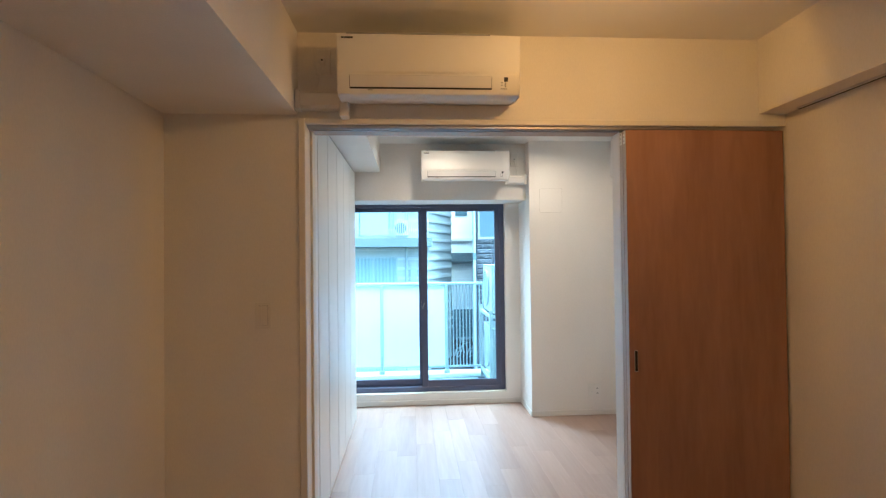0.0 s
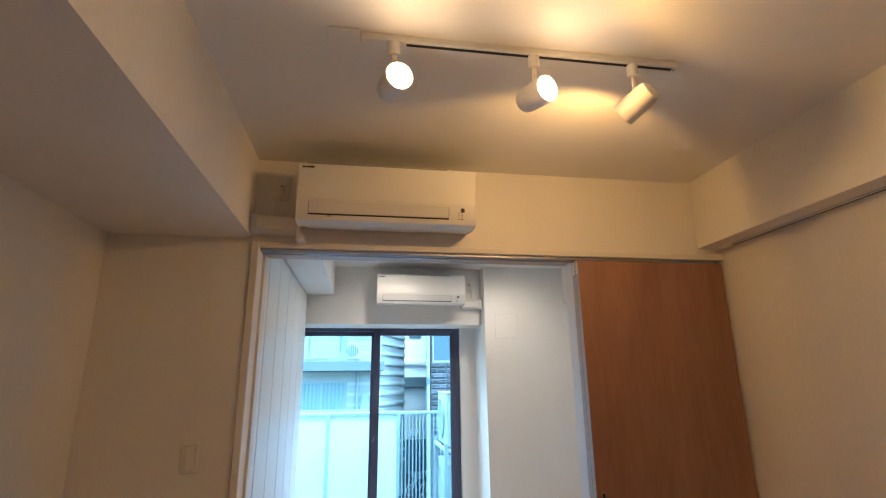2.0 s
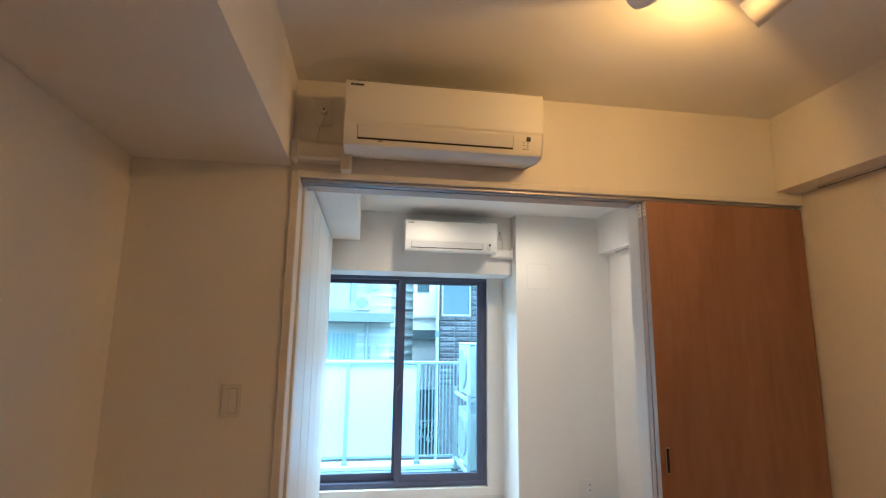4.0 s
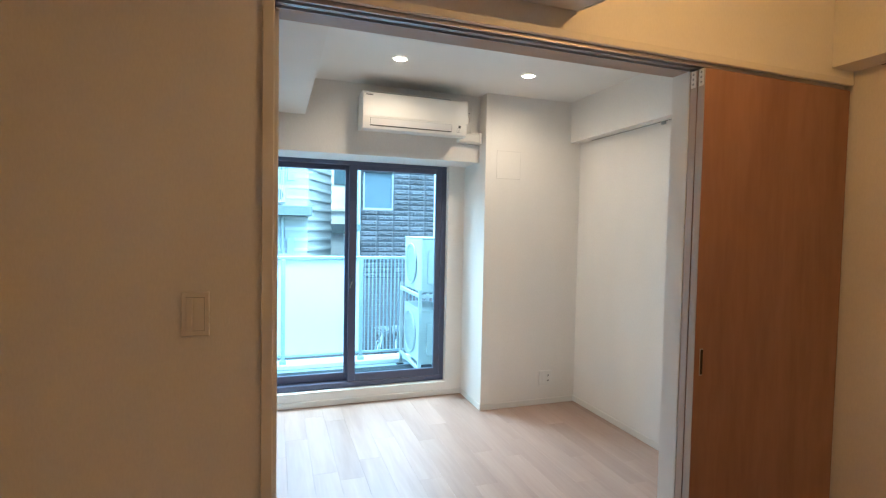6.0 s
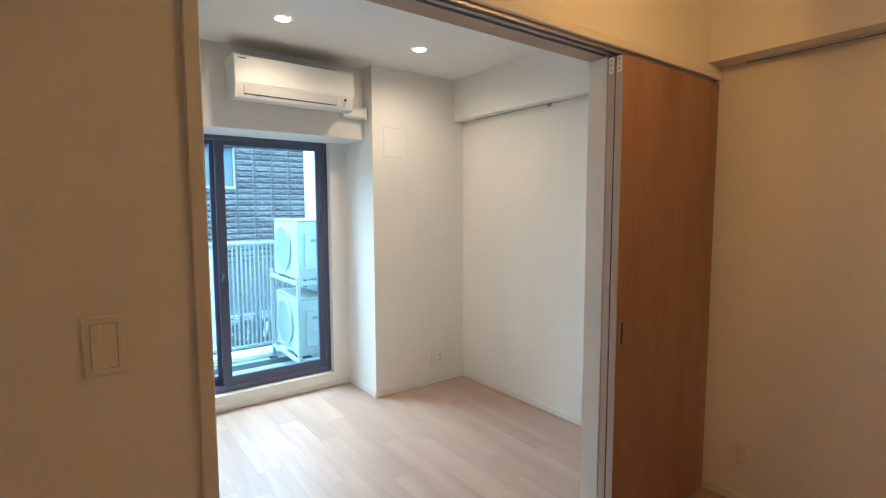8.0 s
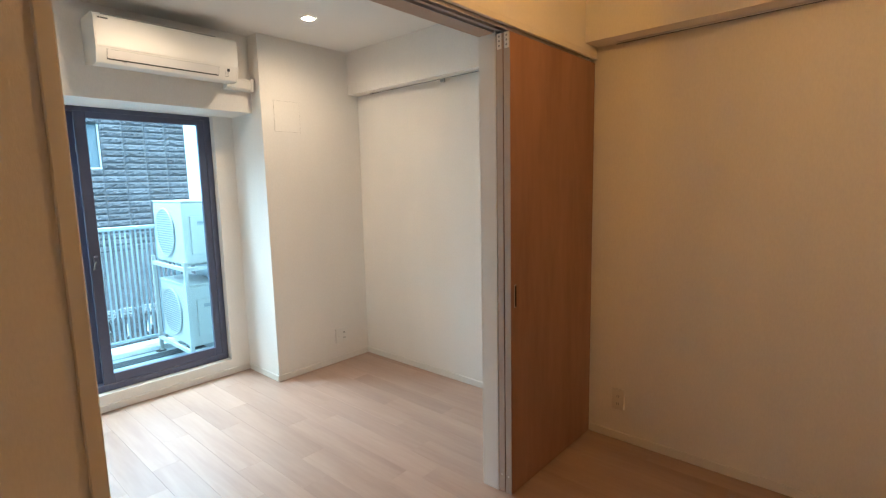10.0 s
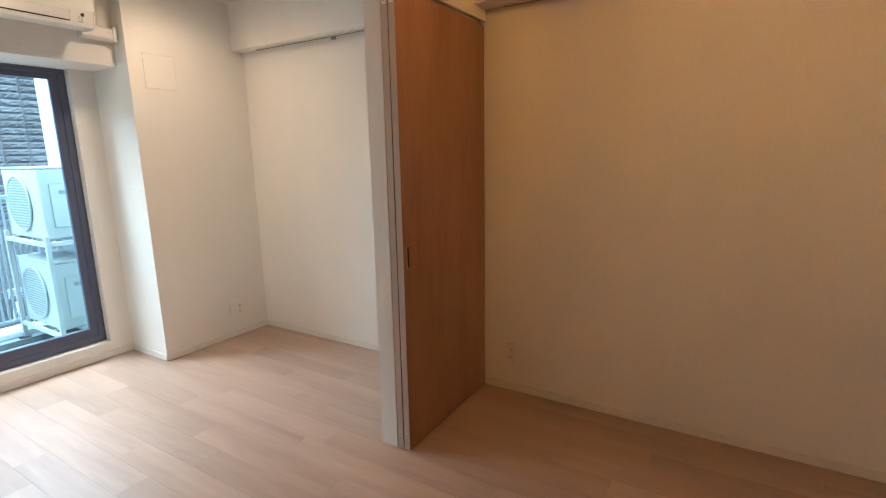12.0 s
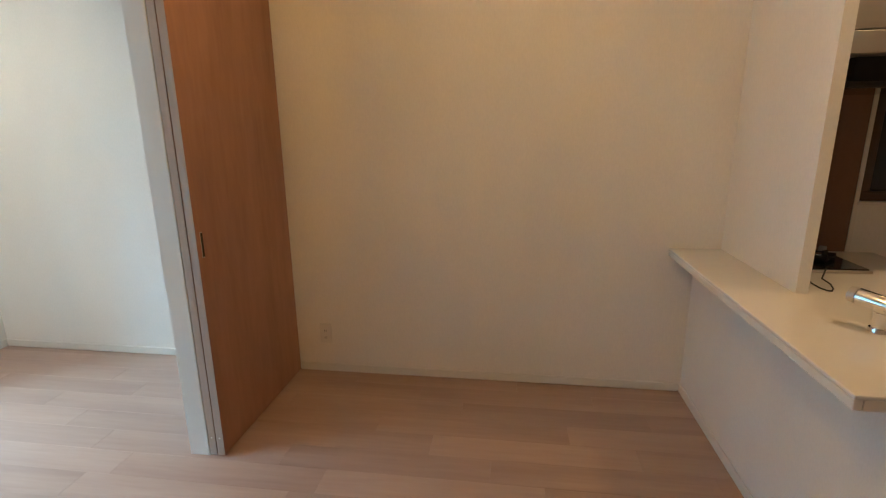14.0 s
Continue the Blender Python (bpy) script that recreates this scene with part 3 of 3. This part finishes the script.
# ---- downlights ----
for x in (.199, 1.118):
    d = thing("downlight", "small round recessed ceiling downlight, lit", "downlight", "ceiling downlights", (x, 3.948, ZB))
    bm = bmesh.new()
    ring = [(.050, -.001), (.050, -.004), (.042, -.006), (.039, -.004), (.039, -.001)]
    n = 32
    loops = [[bm.verts.new((r * math.cos(2 * math.pi * i / n), r * math.sin(2 * math.pi * i / n), z)) for i in range(n)] for r, z in ring]
    for a, b in zip(loops, loops[1:]):
        for i in range(n):
            bm.faces.new((a[i], a[(i + 1) % n], b[(i + 1) % n], b[i]))
    bmesh.ops.recalc_face_normals(bm, faces=bm.faces)
    part("ring", bm, PLASTIC, d, smooth=True)
    part("lens", cyl(bmesh.new(), (0, 0, -.003), (0, 0, -.001), .039, .039, 32), DISC, d, "glowing lens")

# ---- kitchen ----
CT = .797
structure("counter_wall", box(.362, .030, 0, XR, .165, CT - .042), WALLPAPER, "low papered wall under the counter", "wall")
structure("kitchen_wing_wall", box(1.142, .003, CT, XR, .045, ZC), WALLPAPER, "papered wing wall on the counter", "wall")
skirting("baseboard_counter", .362, .165, XR - .01, .174)
top = thing("kitchen_counter", "white glossy stone kitchen counter with a slim overhang", "counter", at=(1.12, 0, CT))
part("worktop", box(-.723, -.640, -.012, XR - 1.122, .295, 0, .004, 2), COUNTER, top)
part("front_edge", box(-.721, .271, -.040, XR - 1.122, .293, -.0125, .002), COUNTER, top)
part("underside", box(-.721, -.638, -.040, XR - 1.122, .2705, -.0125), TRIM, top, "pale underside board")

back = thing("splash_panel", "dark brown glossy kitchen wall panel", "wall panel", at=(XR, -.34, CT))
part("panel", box(-.008, -.170, .002, -.001, .29, 1.02), BROWNPANEL, back)
part("edge_strip", box(-.012, -.190, .002, -.001, -.171, 1.02, .001), TRIM, back, "white edge strip")

hood = thing("range_hood", "steel range hood with a black slim intake plate", "range hood", at=(1.585, -.39, 1.44))
part("canopy", box(-.33, -.34, .20, .228, .34, .275, .004), STEEL, hood)
part("chimney", box(-.33, -.34, .278, .228, .34, 1.10, .003), STEEL, hood)
part("intake_plate", box(-.30, -.36, .085, .20, .30, .112, .006, 2), BLACKGLASS, hood, "black glass intake plate")
part("neck", box(-.22, -.26, .112, .14, .24, .20), CASTIRON, hood)

stove = thing("gas_stove", "black glass gas cooktop set in the counter", "cooktop", at=(1.612, -.225, CT))
part("rim", box(-.185, -.170, .0005, .165, .175, .012, .003), STEEL, stove, "steel rim")
part("glass_top", box(-.176, -.160, .0125, .157, .166, .018, .002), BLACKGLASS, stove)
for y in (-.055, .075):
    b = part("burner", cyl(bmesh.new(), (0, y, .018), (0, y, .036), .045, .036, 24), CASTIRON, stove, smooth=True)
    bm = tube(bmesh.new(), [(.060 * math.cos(i * math.pi / 12), y + .060 * math.sin(i * math.pi / 12), .036) for i in range(25)], .004, 6)
    trivet = part("trivet", bm, CASTIRON, stove, "black cast-iron trivet")
    for k in range(6):
        a = k * math.pi / 3
        finger = part("finger", box(.030, -.004, .018, .064, .004, .050, .002), CASTIRON, trivet)
        finger.matrix_basis = pose(0, y, 0, 0, 0, 60 * k)
    part("burner_cap", cyl(bmesh.new(), (0, y, .036), (0, y, .040), .022, .020, 20), CHROME, stove, smooth=True)
part("knob", cyl(bmesh.new(), (.12, -.140, .018), (.12, -.140, .045), .018, .015, 20), STEEL, stove, smooth=True)

cord = thing("loose_cable", "thin black cable lying on the counter", "cable", at=(1.28, -.10, CT + .003))
part("wire", tube(bmesh.new(), [(.10, .0, .0), (.04, .014, .0), (-.02, .026, .001), (-.07, .026, .0), (-.10, .017, .0), (-.105, .004, .0), (-.08, -.015, .001), (-.03, -.033, .004), (.03, -.035, .008), (.09, -.075, .012), (.14, -.11, .02)], .0028), RUBBER, cord)

tap = thing("kitchen_faucet", "chrome single-lever kitchen faucet on the counter", "faucet", at=(.80, -.012, CT))
part("base", cyl(bmesh.new(), (0, 0, 0), (0, 0, .012), .028, .026, 28), CHROME, tap, smooth=True)
part("column", cyl(bmesh.new(), (0, 0, .012), (0, 0, .060), .021, .021, 28), CHROME, tap, smooth=True)
part("joint", cyl(bmesh.new(), (0, 0, .060), (0, 0, .082), .019, .022, 28), CHROME, tap, smooth=True)
part("spout", cyl(bmesh.new(), (.055, .035, .092), (-.16, -.105, .070), .026, .020, 28), CHROME, tap, smooth=True)
part("cap", cyl(bmesh.new(), (.057, .0363, .0922), (.075, .048, .094), .0265, .0245, 28), STEEL, tap, smooth=True)
part("lever", tube(bmesh.new(), [(0, -.01, .105), (.0, -.05, .14), (.005, -.12, .175)], .006, 10), CHROME, tap, smooth=True)

kwin = tagged(thing("kitchen_window", "dark brown framed kitchen window with a dark pane", "window", at=(XR, (KW[0] + KW[1]) / 2, KW[2])), kind="structure")
kw, kh = (KW[1] - KW[0]) / 2, KW[3] - KW[2]
bm = bmesh.new()
for a in ((-.0, -kw, 0, .06, kw, .045), (0, -kw, kh - .045, .06, kw, kh), (0, -kw, .045, .06, -kw + .04, kh - .045), (0, kw - .04, .045, .06, kw, kh - .045)):
    bx(bm, *a, .003)
part("window_frame", bm, mat("brown_window_frame", (0.055, 0.024, 0.012), .4, spread=.1, bump=.03), kwin)
part("pane", box(.028, -kw + .035, .04, .034, kw - .035, kh - .04), plain("dark_pane", (.012, .015, .025), .12), kwin)
part("window_sill", box(-.022, -kw - .02, -.018, .05, kw + .012, -.001, .003), TRIM, kwin)

# ---- balcony ----
structure("balcony_floor", box(-3.2, YW + .225, BALF - .15, 1.07 + BALX, 6.62, BALF), CONCRETE, "grey vinyl-sheet balcony floor", "balcony")
structure("balcony_gutter", box(-3.2, 6.10, BALF, 1.065 + BALX, 6.26, BALF + .004), RUBBER, "dark drain channel along the balcony", "gutter")
structure("balcony_kerb", box(-3.2, 6.36, BALF, 1.07 + BALX, 6.60, -.045, .01), RENDERWALL, "low pale kerb under the railing", "kerb")
structure("balcony_end_wall", box(1.07 + BALX, YW + .222, -.6, 1.25 + BALX, 6.2, 4.2), RENDERWALL, "white plastered end wall of the balcony", "wall")
structure("balcony_far_wall", box(-3.35, YW + .222, -.6, -3.2, 6.62, 4.2), RENDERWALL, "white plastered end wall of the balcony", "wall")
structure("facade_wall", box(-3.2, YW + .02, -.6, XL - .12, YW + .22, 2.62), RENDERWALL, "outer wall beside the window", "wall")

rail = thing("balcony_railing", "white metal balcony railing with milky panels and slats", "railing", at=(BALX, 6.45, -.045))
part("top_rail", box(-3.19, -.030, 1.145, 1.06, .030, 1.180, .006, 2), RAILWHITE, rail)
part("bottom_rail", box(-3.19, -.015, .065, 1.06, .015, .090, .003), RAILWHITE, rail)
for x in (-2.35, -1.45, -.555, .290, .985):
    post = part("post", box(x - .020, -.045, 0, x + .020, -.012, 1.145, .003), RAILWHITE, rail)
    part("foot", box(x - .035, -.060, 0, x + .035, 0, .045, .004), RAILWHITE, post)
for a, b in ((-2.33, -1.47), (-1.43, -.577), (-.533, .268)):
    part("panel", box(a, -.006, .095, b, .004, 1.140), MILK, rail, "milky white translucent panel")
for i in range(15):
    x = .338 + i * .0435
    part("slat", box(x - .0075, -.006, .088, x + .0075, .006, 1.147), RAILWHITE, rail)


def outdoor_unit(z):
    """Fan looks to -x, service side to -y."""
    u = thing("outdoor_unit", "white outdoor air-conditioner unit with a round fan grille", "outdoor unit", "stacked outdoor units", (.76 + BALX, 5.60, z))
    part("casing", box(0, 0, .012, .285, .675, .555, .012, 2), UNITW, u)
    part("lid", box(-.004, -.004, .556, .290, .680, .572, .006, 2), UNITW, u)
    cy, cz, r = .395, .285, .215
    bm = bmesh.new()
    tube(bm, [(-.010, cy + r * math.cos(i * math.pi / 24), cz + r * math.sin(i * math.pi / 24)) for i in range(49)], .008, 6)
    grille = part("fan_grille", bm, UNITW, u, "round fan guard", smooth=True)
    # flat grey disc on the casing: the opening's shade as colour
    part("fan_opening_shade", cyl(bmesh.new(), (-.001, cy, cz), (-.004, cy, cz), r, r, 40), GRILLE, grille, "grey disc painting the shade of the fan opening")
    for k in range(-9, 10):
        zz = k * .0215
        half = math.sqrt(r * r - zz * zz) if abs(zz) < r else 0
        if half > .02:
            part("guard_bar", box(-.014, cy - half, cz + zz - .004, -.007, cy + half, cz + zz + .004), UNITW, grille)
    part("service_cover", box(.06, -.010, .10, .245, -.0005, .44, .008, 2), UNITW, u, "service cover")
    part("handle", box(.12, -.013, .36, .19, -.0095, .39, .004), GRILLE, u)
    for y in (.09, .56):
        part("foot", box(.0, y - .03, 0, .285, y + .03, .012), GRILLE, u)
    return u


outdoor_unit(.062)
outdoor_unit(.800)
rack = thing("unit_rack", "white steel rack carrying two outdoor units", "rack", at=(.76 + BALX, 5.60, BALF))
for x in (-.025, .290):
    for y in (-.05, .715):
        leg = part("leg", box(x - .016, y - .016, .012, x + .016, y + .016, .95, .002), UNITW, rack)
        part("rubber_foot", box(x - .05, y - .03, 0, x + .03, y + .03, .012, .003), RUBBER, leg)
for z in (.125, .865):
    for y in (-.05, .715):
        part("crossbar", box(-.009, y - .014, z, .274, y + .014, z + .034, .002), UNITW, rack)
    for x in (-.025, .290):
        part("side_bar", box(x - .014, -.033, z, x + .014, .699, z + .034, .002), UNITW, rack)

# ---- outside ----
tagged(structure("ground", box(-400, 6.7, -3.4, 400, 600, -3.1), ASPHALT, "grey street surface", "ground"))


def facade_window(parent, x0, x1, z0, z1, y, cloth):
    """A framed two-leaf window with a pleated curtain drawn behind it."""
    bm = bmesh.new()
    for a in ((x0, z0, x1, z0 + .06), (x0, z1 - .06, x1, z1), (x0, z0 + .06, x0 + .06, z1 - .06), (x1 - .06, z0 + .06, x1, z1 - .06), ((x0 + x1) / 2 - .035, z0 + .06, (x0 + x1) / 2 + .035, z1 - .06)):
        bx(bm, a[0], y - .07, a[1], a[2], y - .01, a[3])
    w = part("window", bm, RAILWHITE, parent)
    n = 26
    front = [(x0 + .06 + (x1 - x0 - .12) * i / n, y - .030 - .022 * (i % 2)) for i in range(n + 1)]
    back = [(x, y - .004) for x, _ in reversed(front)]
    part("curtain", extrude_profile(bmesh.new(), front + back, z0 + .06, z1 - .06, "z"), cloth, w, "pale pleated curtain")
    return w


# grey tiled house with balconies, a slanting side with white bands
left_house = thing("apartment_house", "grey tiled apartment house with white-banded corner and balconies", "building", at=(.5, 20, -3.54))
part("wall", extrude_profile(bmesh.new(), [(-11, 0), (.10, 0), (1.25, 2.6), (1.25, 9), (-11, 9)], 0, 10.2, "z"), GREYTILE, left_house)
part("roof", box(-11.1, -.1, 10.2, .2, 9, 10.5), PALEWALL, left_house)
for z in [1.75 + .39 * i for i in range(21)]:
    part("band", extrude_profile(bmesh.new(), [(-11, -.03), (.12, -.03), (1.29, 2.6), (1.25, 2.62), (.09, 0), (-11, 0)], z, z + .12, "z"), BANDTILE, left_house)
for k in range(3):
    z = .15 + 2.9 * k
    part("balcony_slab", box(-10.5, -1.25, z + 2.35, .2, .0, z + 2.68), SLABTILE, left_house)
    facade_window(left_house, -3.1, -1.15, z + .2, z + 1.97, 0, CURTAIN)
    facade_window(left_house, -6.6, -4.4, z + .2, z + 1.97, 0, CURTAIN)
    part("top_rail", box(-10.5, -1.26, z + 3.84, .2, -1.20, z + 3.90), RAILWHITE, left_house)
    for a, b in ((-5.9, -4.2), (-4.15, -2.55), (-2.50, -1.45)):
        part("balcony_panel", box(a, -1.25, z + 2.80, b, -1.22, z + 3.83), FARPANEL, left_house)
    for i in range(20):
        x = -1.36 + i * .075
        part("bar", box(x - .012, -1.25, z + 2.78, x + .012, -1.22, z + 3.84), RAILWHITE, left_house)
    unit = part("outdoor_unit", box(-1.2, -.75, z + 2.79, -.7, -.45, z + 3.40, .01), UNITW, left_house)
    part("fan", cyl(bmesh.new(), (-.99, -.755, z + 3.08), (-.99, -.765, z + 3.08), .22, .22, 24), DARKPANE, unit)
    part("downpipe", cyl(bmesh.new(), (-.78, -.10, z), (-.78, -.10, z + 2.35), .06, .06, 12), RAILWHITE, left_house)
    part("meter_box", box(-.62, -.16, z + .75, -.38, -.03, z + 1.55, .01), RAILWHITE, left_house)

# pale house across the gap
CANOPY = mat("dark_canopy", (.10, .14, .16), .6, spread=.1, bump=.1)
mid_house = thing("pale_house", "pale plastered house with shutters and a grey canopy", "building", at=(0, 27, -3.9))
part("wall", box(.6, 0, 0, 7.5, 8, 9.5), PALEWALL, mid_house)
part("roof", box(.4, -.3, 9.5, 7.7, 8.2, 9.8), GREYTILE, mid_house)
part("canopy", box(1.0, -.28, 5.05, 6.5, 0, 5.55), CANOPY, mid_house)
part("ledge", box(.6, -.12, 6.2, 7.5, 0, 6.35), RENDERWALL, mid_house)
for k in range(11):
    part("shutter_slat", box(1.2, -.06, 2.6 + k * .22, 5.5, -.01, 2.80 + k * .22), RENDERWALL, mid_house)
part("window", box(2.35, -.05, 7.6, 3.0, .02, 8.4), DARKPANE, mid_house)
# flat dark panel on the wall paints the shade inside the opening
part("garage_opening_shade", box(1.6, -.08, .80, 5.6, -.01, 2.45), DARKPANE, mid_house, "dark panel painting the shade of a garage opening")

# split-face tiled house, close by
stone = thing("stone_house", "dark split-face tiled house with a frosted window", "building", at=(2.46, 19.0, -8.42))
stone.scale = (1.84, 1.84, 1.84)
FARFRAME = mat("far_window_frame", (.34, .40, .42), .5, spread=.05)
SWX0, SWX1, SWZ0, SWZ1 = .04, .661, 5.742, 6.491
bm = bmesh.new()
bx(bm, 0, .02, 0, SWX0, .2, 7.9)
bx(bm, SWX1, .02, 0, 3.9, .2, 7.9)
bx(bm, SWX0, .02, 0, SWX1, .2, SWZ0)
bx(bm, SWX0, .02, SWZ1, SWX1, .2, 7.9)
extrude_profile(bm, [(0, .2), (3.9, .2), (3.9, 7), (1.7, 7)], 0, 7.9, "z")
part("wall", bm, JOINT, stone)
part("roof", extrude_profile(bmesh.new(), [(-.05, -.05), (4.0, -.05), (4.0, 7.1), (1.7, 7.1)], 7.9, 8.1, "z"), GREYTILE, stone)
w = part("window", box(SWX0, .04, SWZ0, SWX1, .10, SWZ0 + .035), FARFRAME, stone)
part("frame_side", box(SWX1 - .03, .04, SWZ0 + .035, SWX1, .10, SWZ1), FARFRAME, w)
part("frame_side", box(SWX0, .04, SWZ0 + .035, SWX0 + .03, .10, SWZ1), FARFRAME, w)
part("pane", box(SWX0 + .03, .07, SWZ0 + .035, SWX1 - .03, .08, SWZ1), mat("frosted_far_pane", (.07, .12, .15), .6, spread=.08, bump=0), w)
part("downpipe", cyl(bmesh.new(), (-.06, -.05, 1), (-.06, -.05, 7.8), .035, .035, 12), RAILWHITE, stone)
for z in (5.3, 6.6):
    part("pipe_bracket", box(-.10, -.09, z, -.02, .0, z + .14), DARKPANE, stone)


def split_faces():
    """Rough blocks with a hewn, bulging face; a few shapes shared by all."""
    rng = random.Random(8)
    meshes = []
    for v in range(7):
        bm = bmesh.new()
        nx, nz = 9, 4
        grid = [[bm.verts.new((i / nx * .326, -rng.uniform(0, .004) if i in (0, nx) or j in (0, nz) else -rng.uniform(.010, .030), j / nz * .101)) for i in range(nx + 1)] for j in range(nz + 1)]
        for j in range(nz):
            for i in range(nx):
                bm.faces.new((grid[j][i], grid[j][i + 1], grid[j + 1][i + 1], grid[j + 1][i]))
        meshes.append(mesh_of("block", bm, SLATE))
    loose = bmesh.new()
    for row in range(54):
        z = 2.0 + row * .107
        for col in range(12):
            x = col * .332
            if x < -.01 or x > 3.55 or (x + .32 > SWX0 and x < SWX1 - .01 and z + .10 > SWZ0 + .01 and z < SWZ1 - .01):
                continue
            if 4.3 < z < 7.4 and x < 3.0:
                ob = new("block", meshes[rng.randrange(7)])
                ob.parent, ob.location = stone, (x, .018, z)
            else:
                bx(loose, x, -.012, z, x + .326, .019, z + .101)
    tagged(part("far_blocks", loose, SLATE, stone), kind="stuff")


split_faces()

# bicycles parked at the foot of the houses
BIKEFRAME = mat("bicycle_metal", (.42, .46, .47), .4, .6, spread=.1, bump=0)


def bicycle(at, rz):
    b = thing("bicycle", "pale metal bicycle parked at the house foot", "bicycle", "parked bicycles", at, rz)
    for x in (-.52, .52):
        wheel = part("wheel", tube(bmesh.new(), [(x + .32 * math.cos(i * math.pi / 14), 0, .33 + .32 * math.sin(i * math.pi / 14)) for i in range(29)], .017, 5), RUBBER, b, "black tyre")
        part("hub", cyl(bmesh.new(), (x, -.04, .33), (x, .04, .33), .03, .03, 10), BIKEFRAME, wheel)
        part("mudguard", tube(bmesh.new(), [(x + .36 * math.cos(a * math.pi / 10), 0, .33 + .36 * math.sin(a * math.pi / 10)) for a in range(1, 10)], .022, 5), BIKEFRAME, b)
    bm = bmesh.new()
    for line in (((-.52, 0, .33), (-.05, 0, .30), (-.20, 0, .80)), ((-.05, 0, .30), (.36, 0, .78)), ((-.16, 0, .62), (.38, 0, .72)), ((.34, 0, .90), (.52, 0, .33)), ((-.52, 0, .33), (-.18, 0, .66))):
        tube(bm, line, .02, 6)
    part("frame", bm, BIKEFRAME, b)
    part("saddle", box(-.34, -.08, .80, -.08, .08, .87, .03, 2), RUBBER, b)
    part("handlebar", tube(bmesh.new(), [(.22, -.27, .98), (.34, -.18, 1.0), (.34, .18, 1.0), (.22, .27, .98)], .014, 6), BIKEFRAME, b)
    bm = bmesh.new()
    for z in (.74, .84, .94):
        tube(bm, [(.42, -.17, z), (.74, -.17, z), (.74, .17, z), (.42, .17, z), (.42, -.17, z)], .010, 5)
    for x, y in ((.42, -.17), (.74, -.17), (.74, .17), (.42, .17)):
        tube(bm, [(x, y, .72), (x, y, .96)], .008, 5)
    part("basket", bm, BIKEFRAME, b, "wire basket")
    return b


rack_spots = [(2.0 + .55 * i, 21.2, -3.1) for i in range(3)] + [(3.0 + .60 * i, 17.9, -3.1) for i in range(6)]
first_bike = bicycle(rack_spots[0], 68)
for i, spot_at in enumerate(rack_spots[1:]):
    copy_thing(first_bike, pose(*spot_at, 0, 0, 66 + (i * 7) % 13))

# ---- lamps ----
for mouth, aim, watts in ((mouth_a, (.48, -.75, -.46), LAMP_A), (mouth_b, (.62, -.63, -.46), LAMP_B)):
    globe("lamp_track_glow", mouth + Vector(aim) * .05, watts * .08, WARM)
    spot("lamp_track_beam", mouth + Vector(aim) * .02, mouth + Vector(aim), watts * 1.25, 146, WARM, .03, .25)
spot("lamp_track_third", mouth_c, mouth_c + Vector((-.06, .85, -.17)), LAMP_C, 140, WARM, .03, .25)
for x in (.199, 1.118):
    spot("lamp_downlight", (x, 3.948, ZB - .01), (x, 3.948, 0), LAMP_D, 168, NEUTRAL, .045, 1.0)
spot("lamp_kitchen", (1.0, -.55, 2.50), (1.0, -.55, 0), LAMP_K, 150, KITCHEN, .05, .6)


# ---- floor planks ----
def planks():
    """Boards along y, staggered from row to row, each an object on the floor."""
    width, length, gap = .145, .909, .0004
    starts = (.024, .244, .520, .803, .409, .650, .130)
    rng = random.Random(4)
    shared = {}
    x, row = XL - .145, -1
    while x < XRB - .001:
        x0, x1 = max(x, XL), min(x + width, XRB)
        w = x1 - x0
        y = starts[(row - 7) % 7] - 4 * length
        while y < YW - .01:
            a, b = max(y, YK), min(y + length, YW - .002)
            if b - a > .01 and w > .01:
                key = (round(w, 4), round(b - a, 4))
                if key not in shared:
                    shared[key] = mesh_of("plank", box(-w / 2 + gap / 2, -(b - a) / 2 + gap / 2, -.012, w / 2 - gap / 2, (b - a) / 2 - gap / 2, 0, .0004), OAK)
                ob = new("plank", shared[key])
                ob.location = ((x0 + x1) / 2, (a + b) / 2, rng.uniform(-.0002, 0))
                ob.parent = floor
            y += length
        x += width
        row += 1


planks()
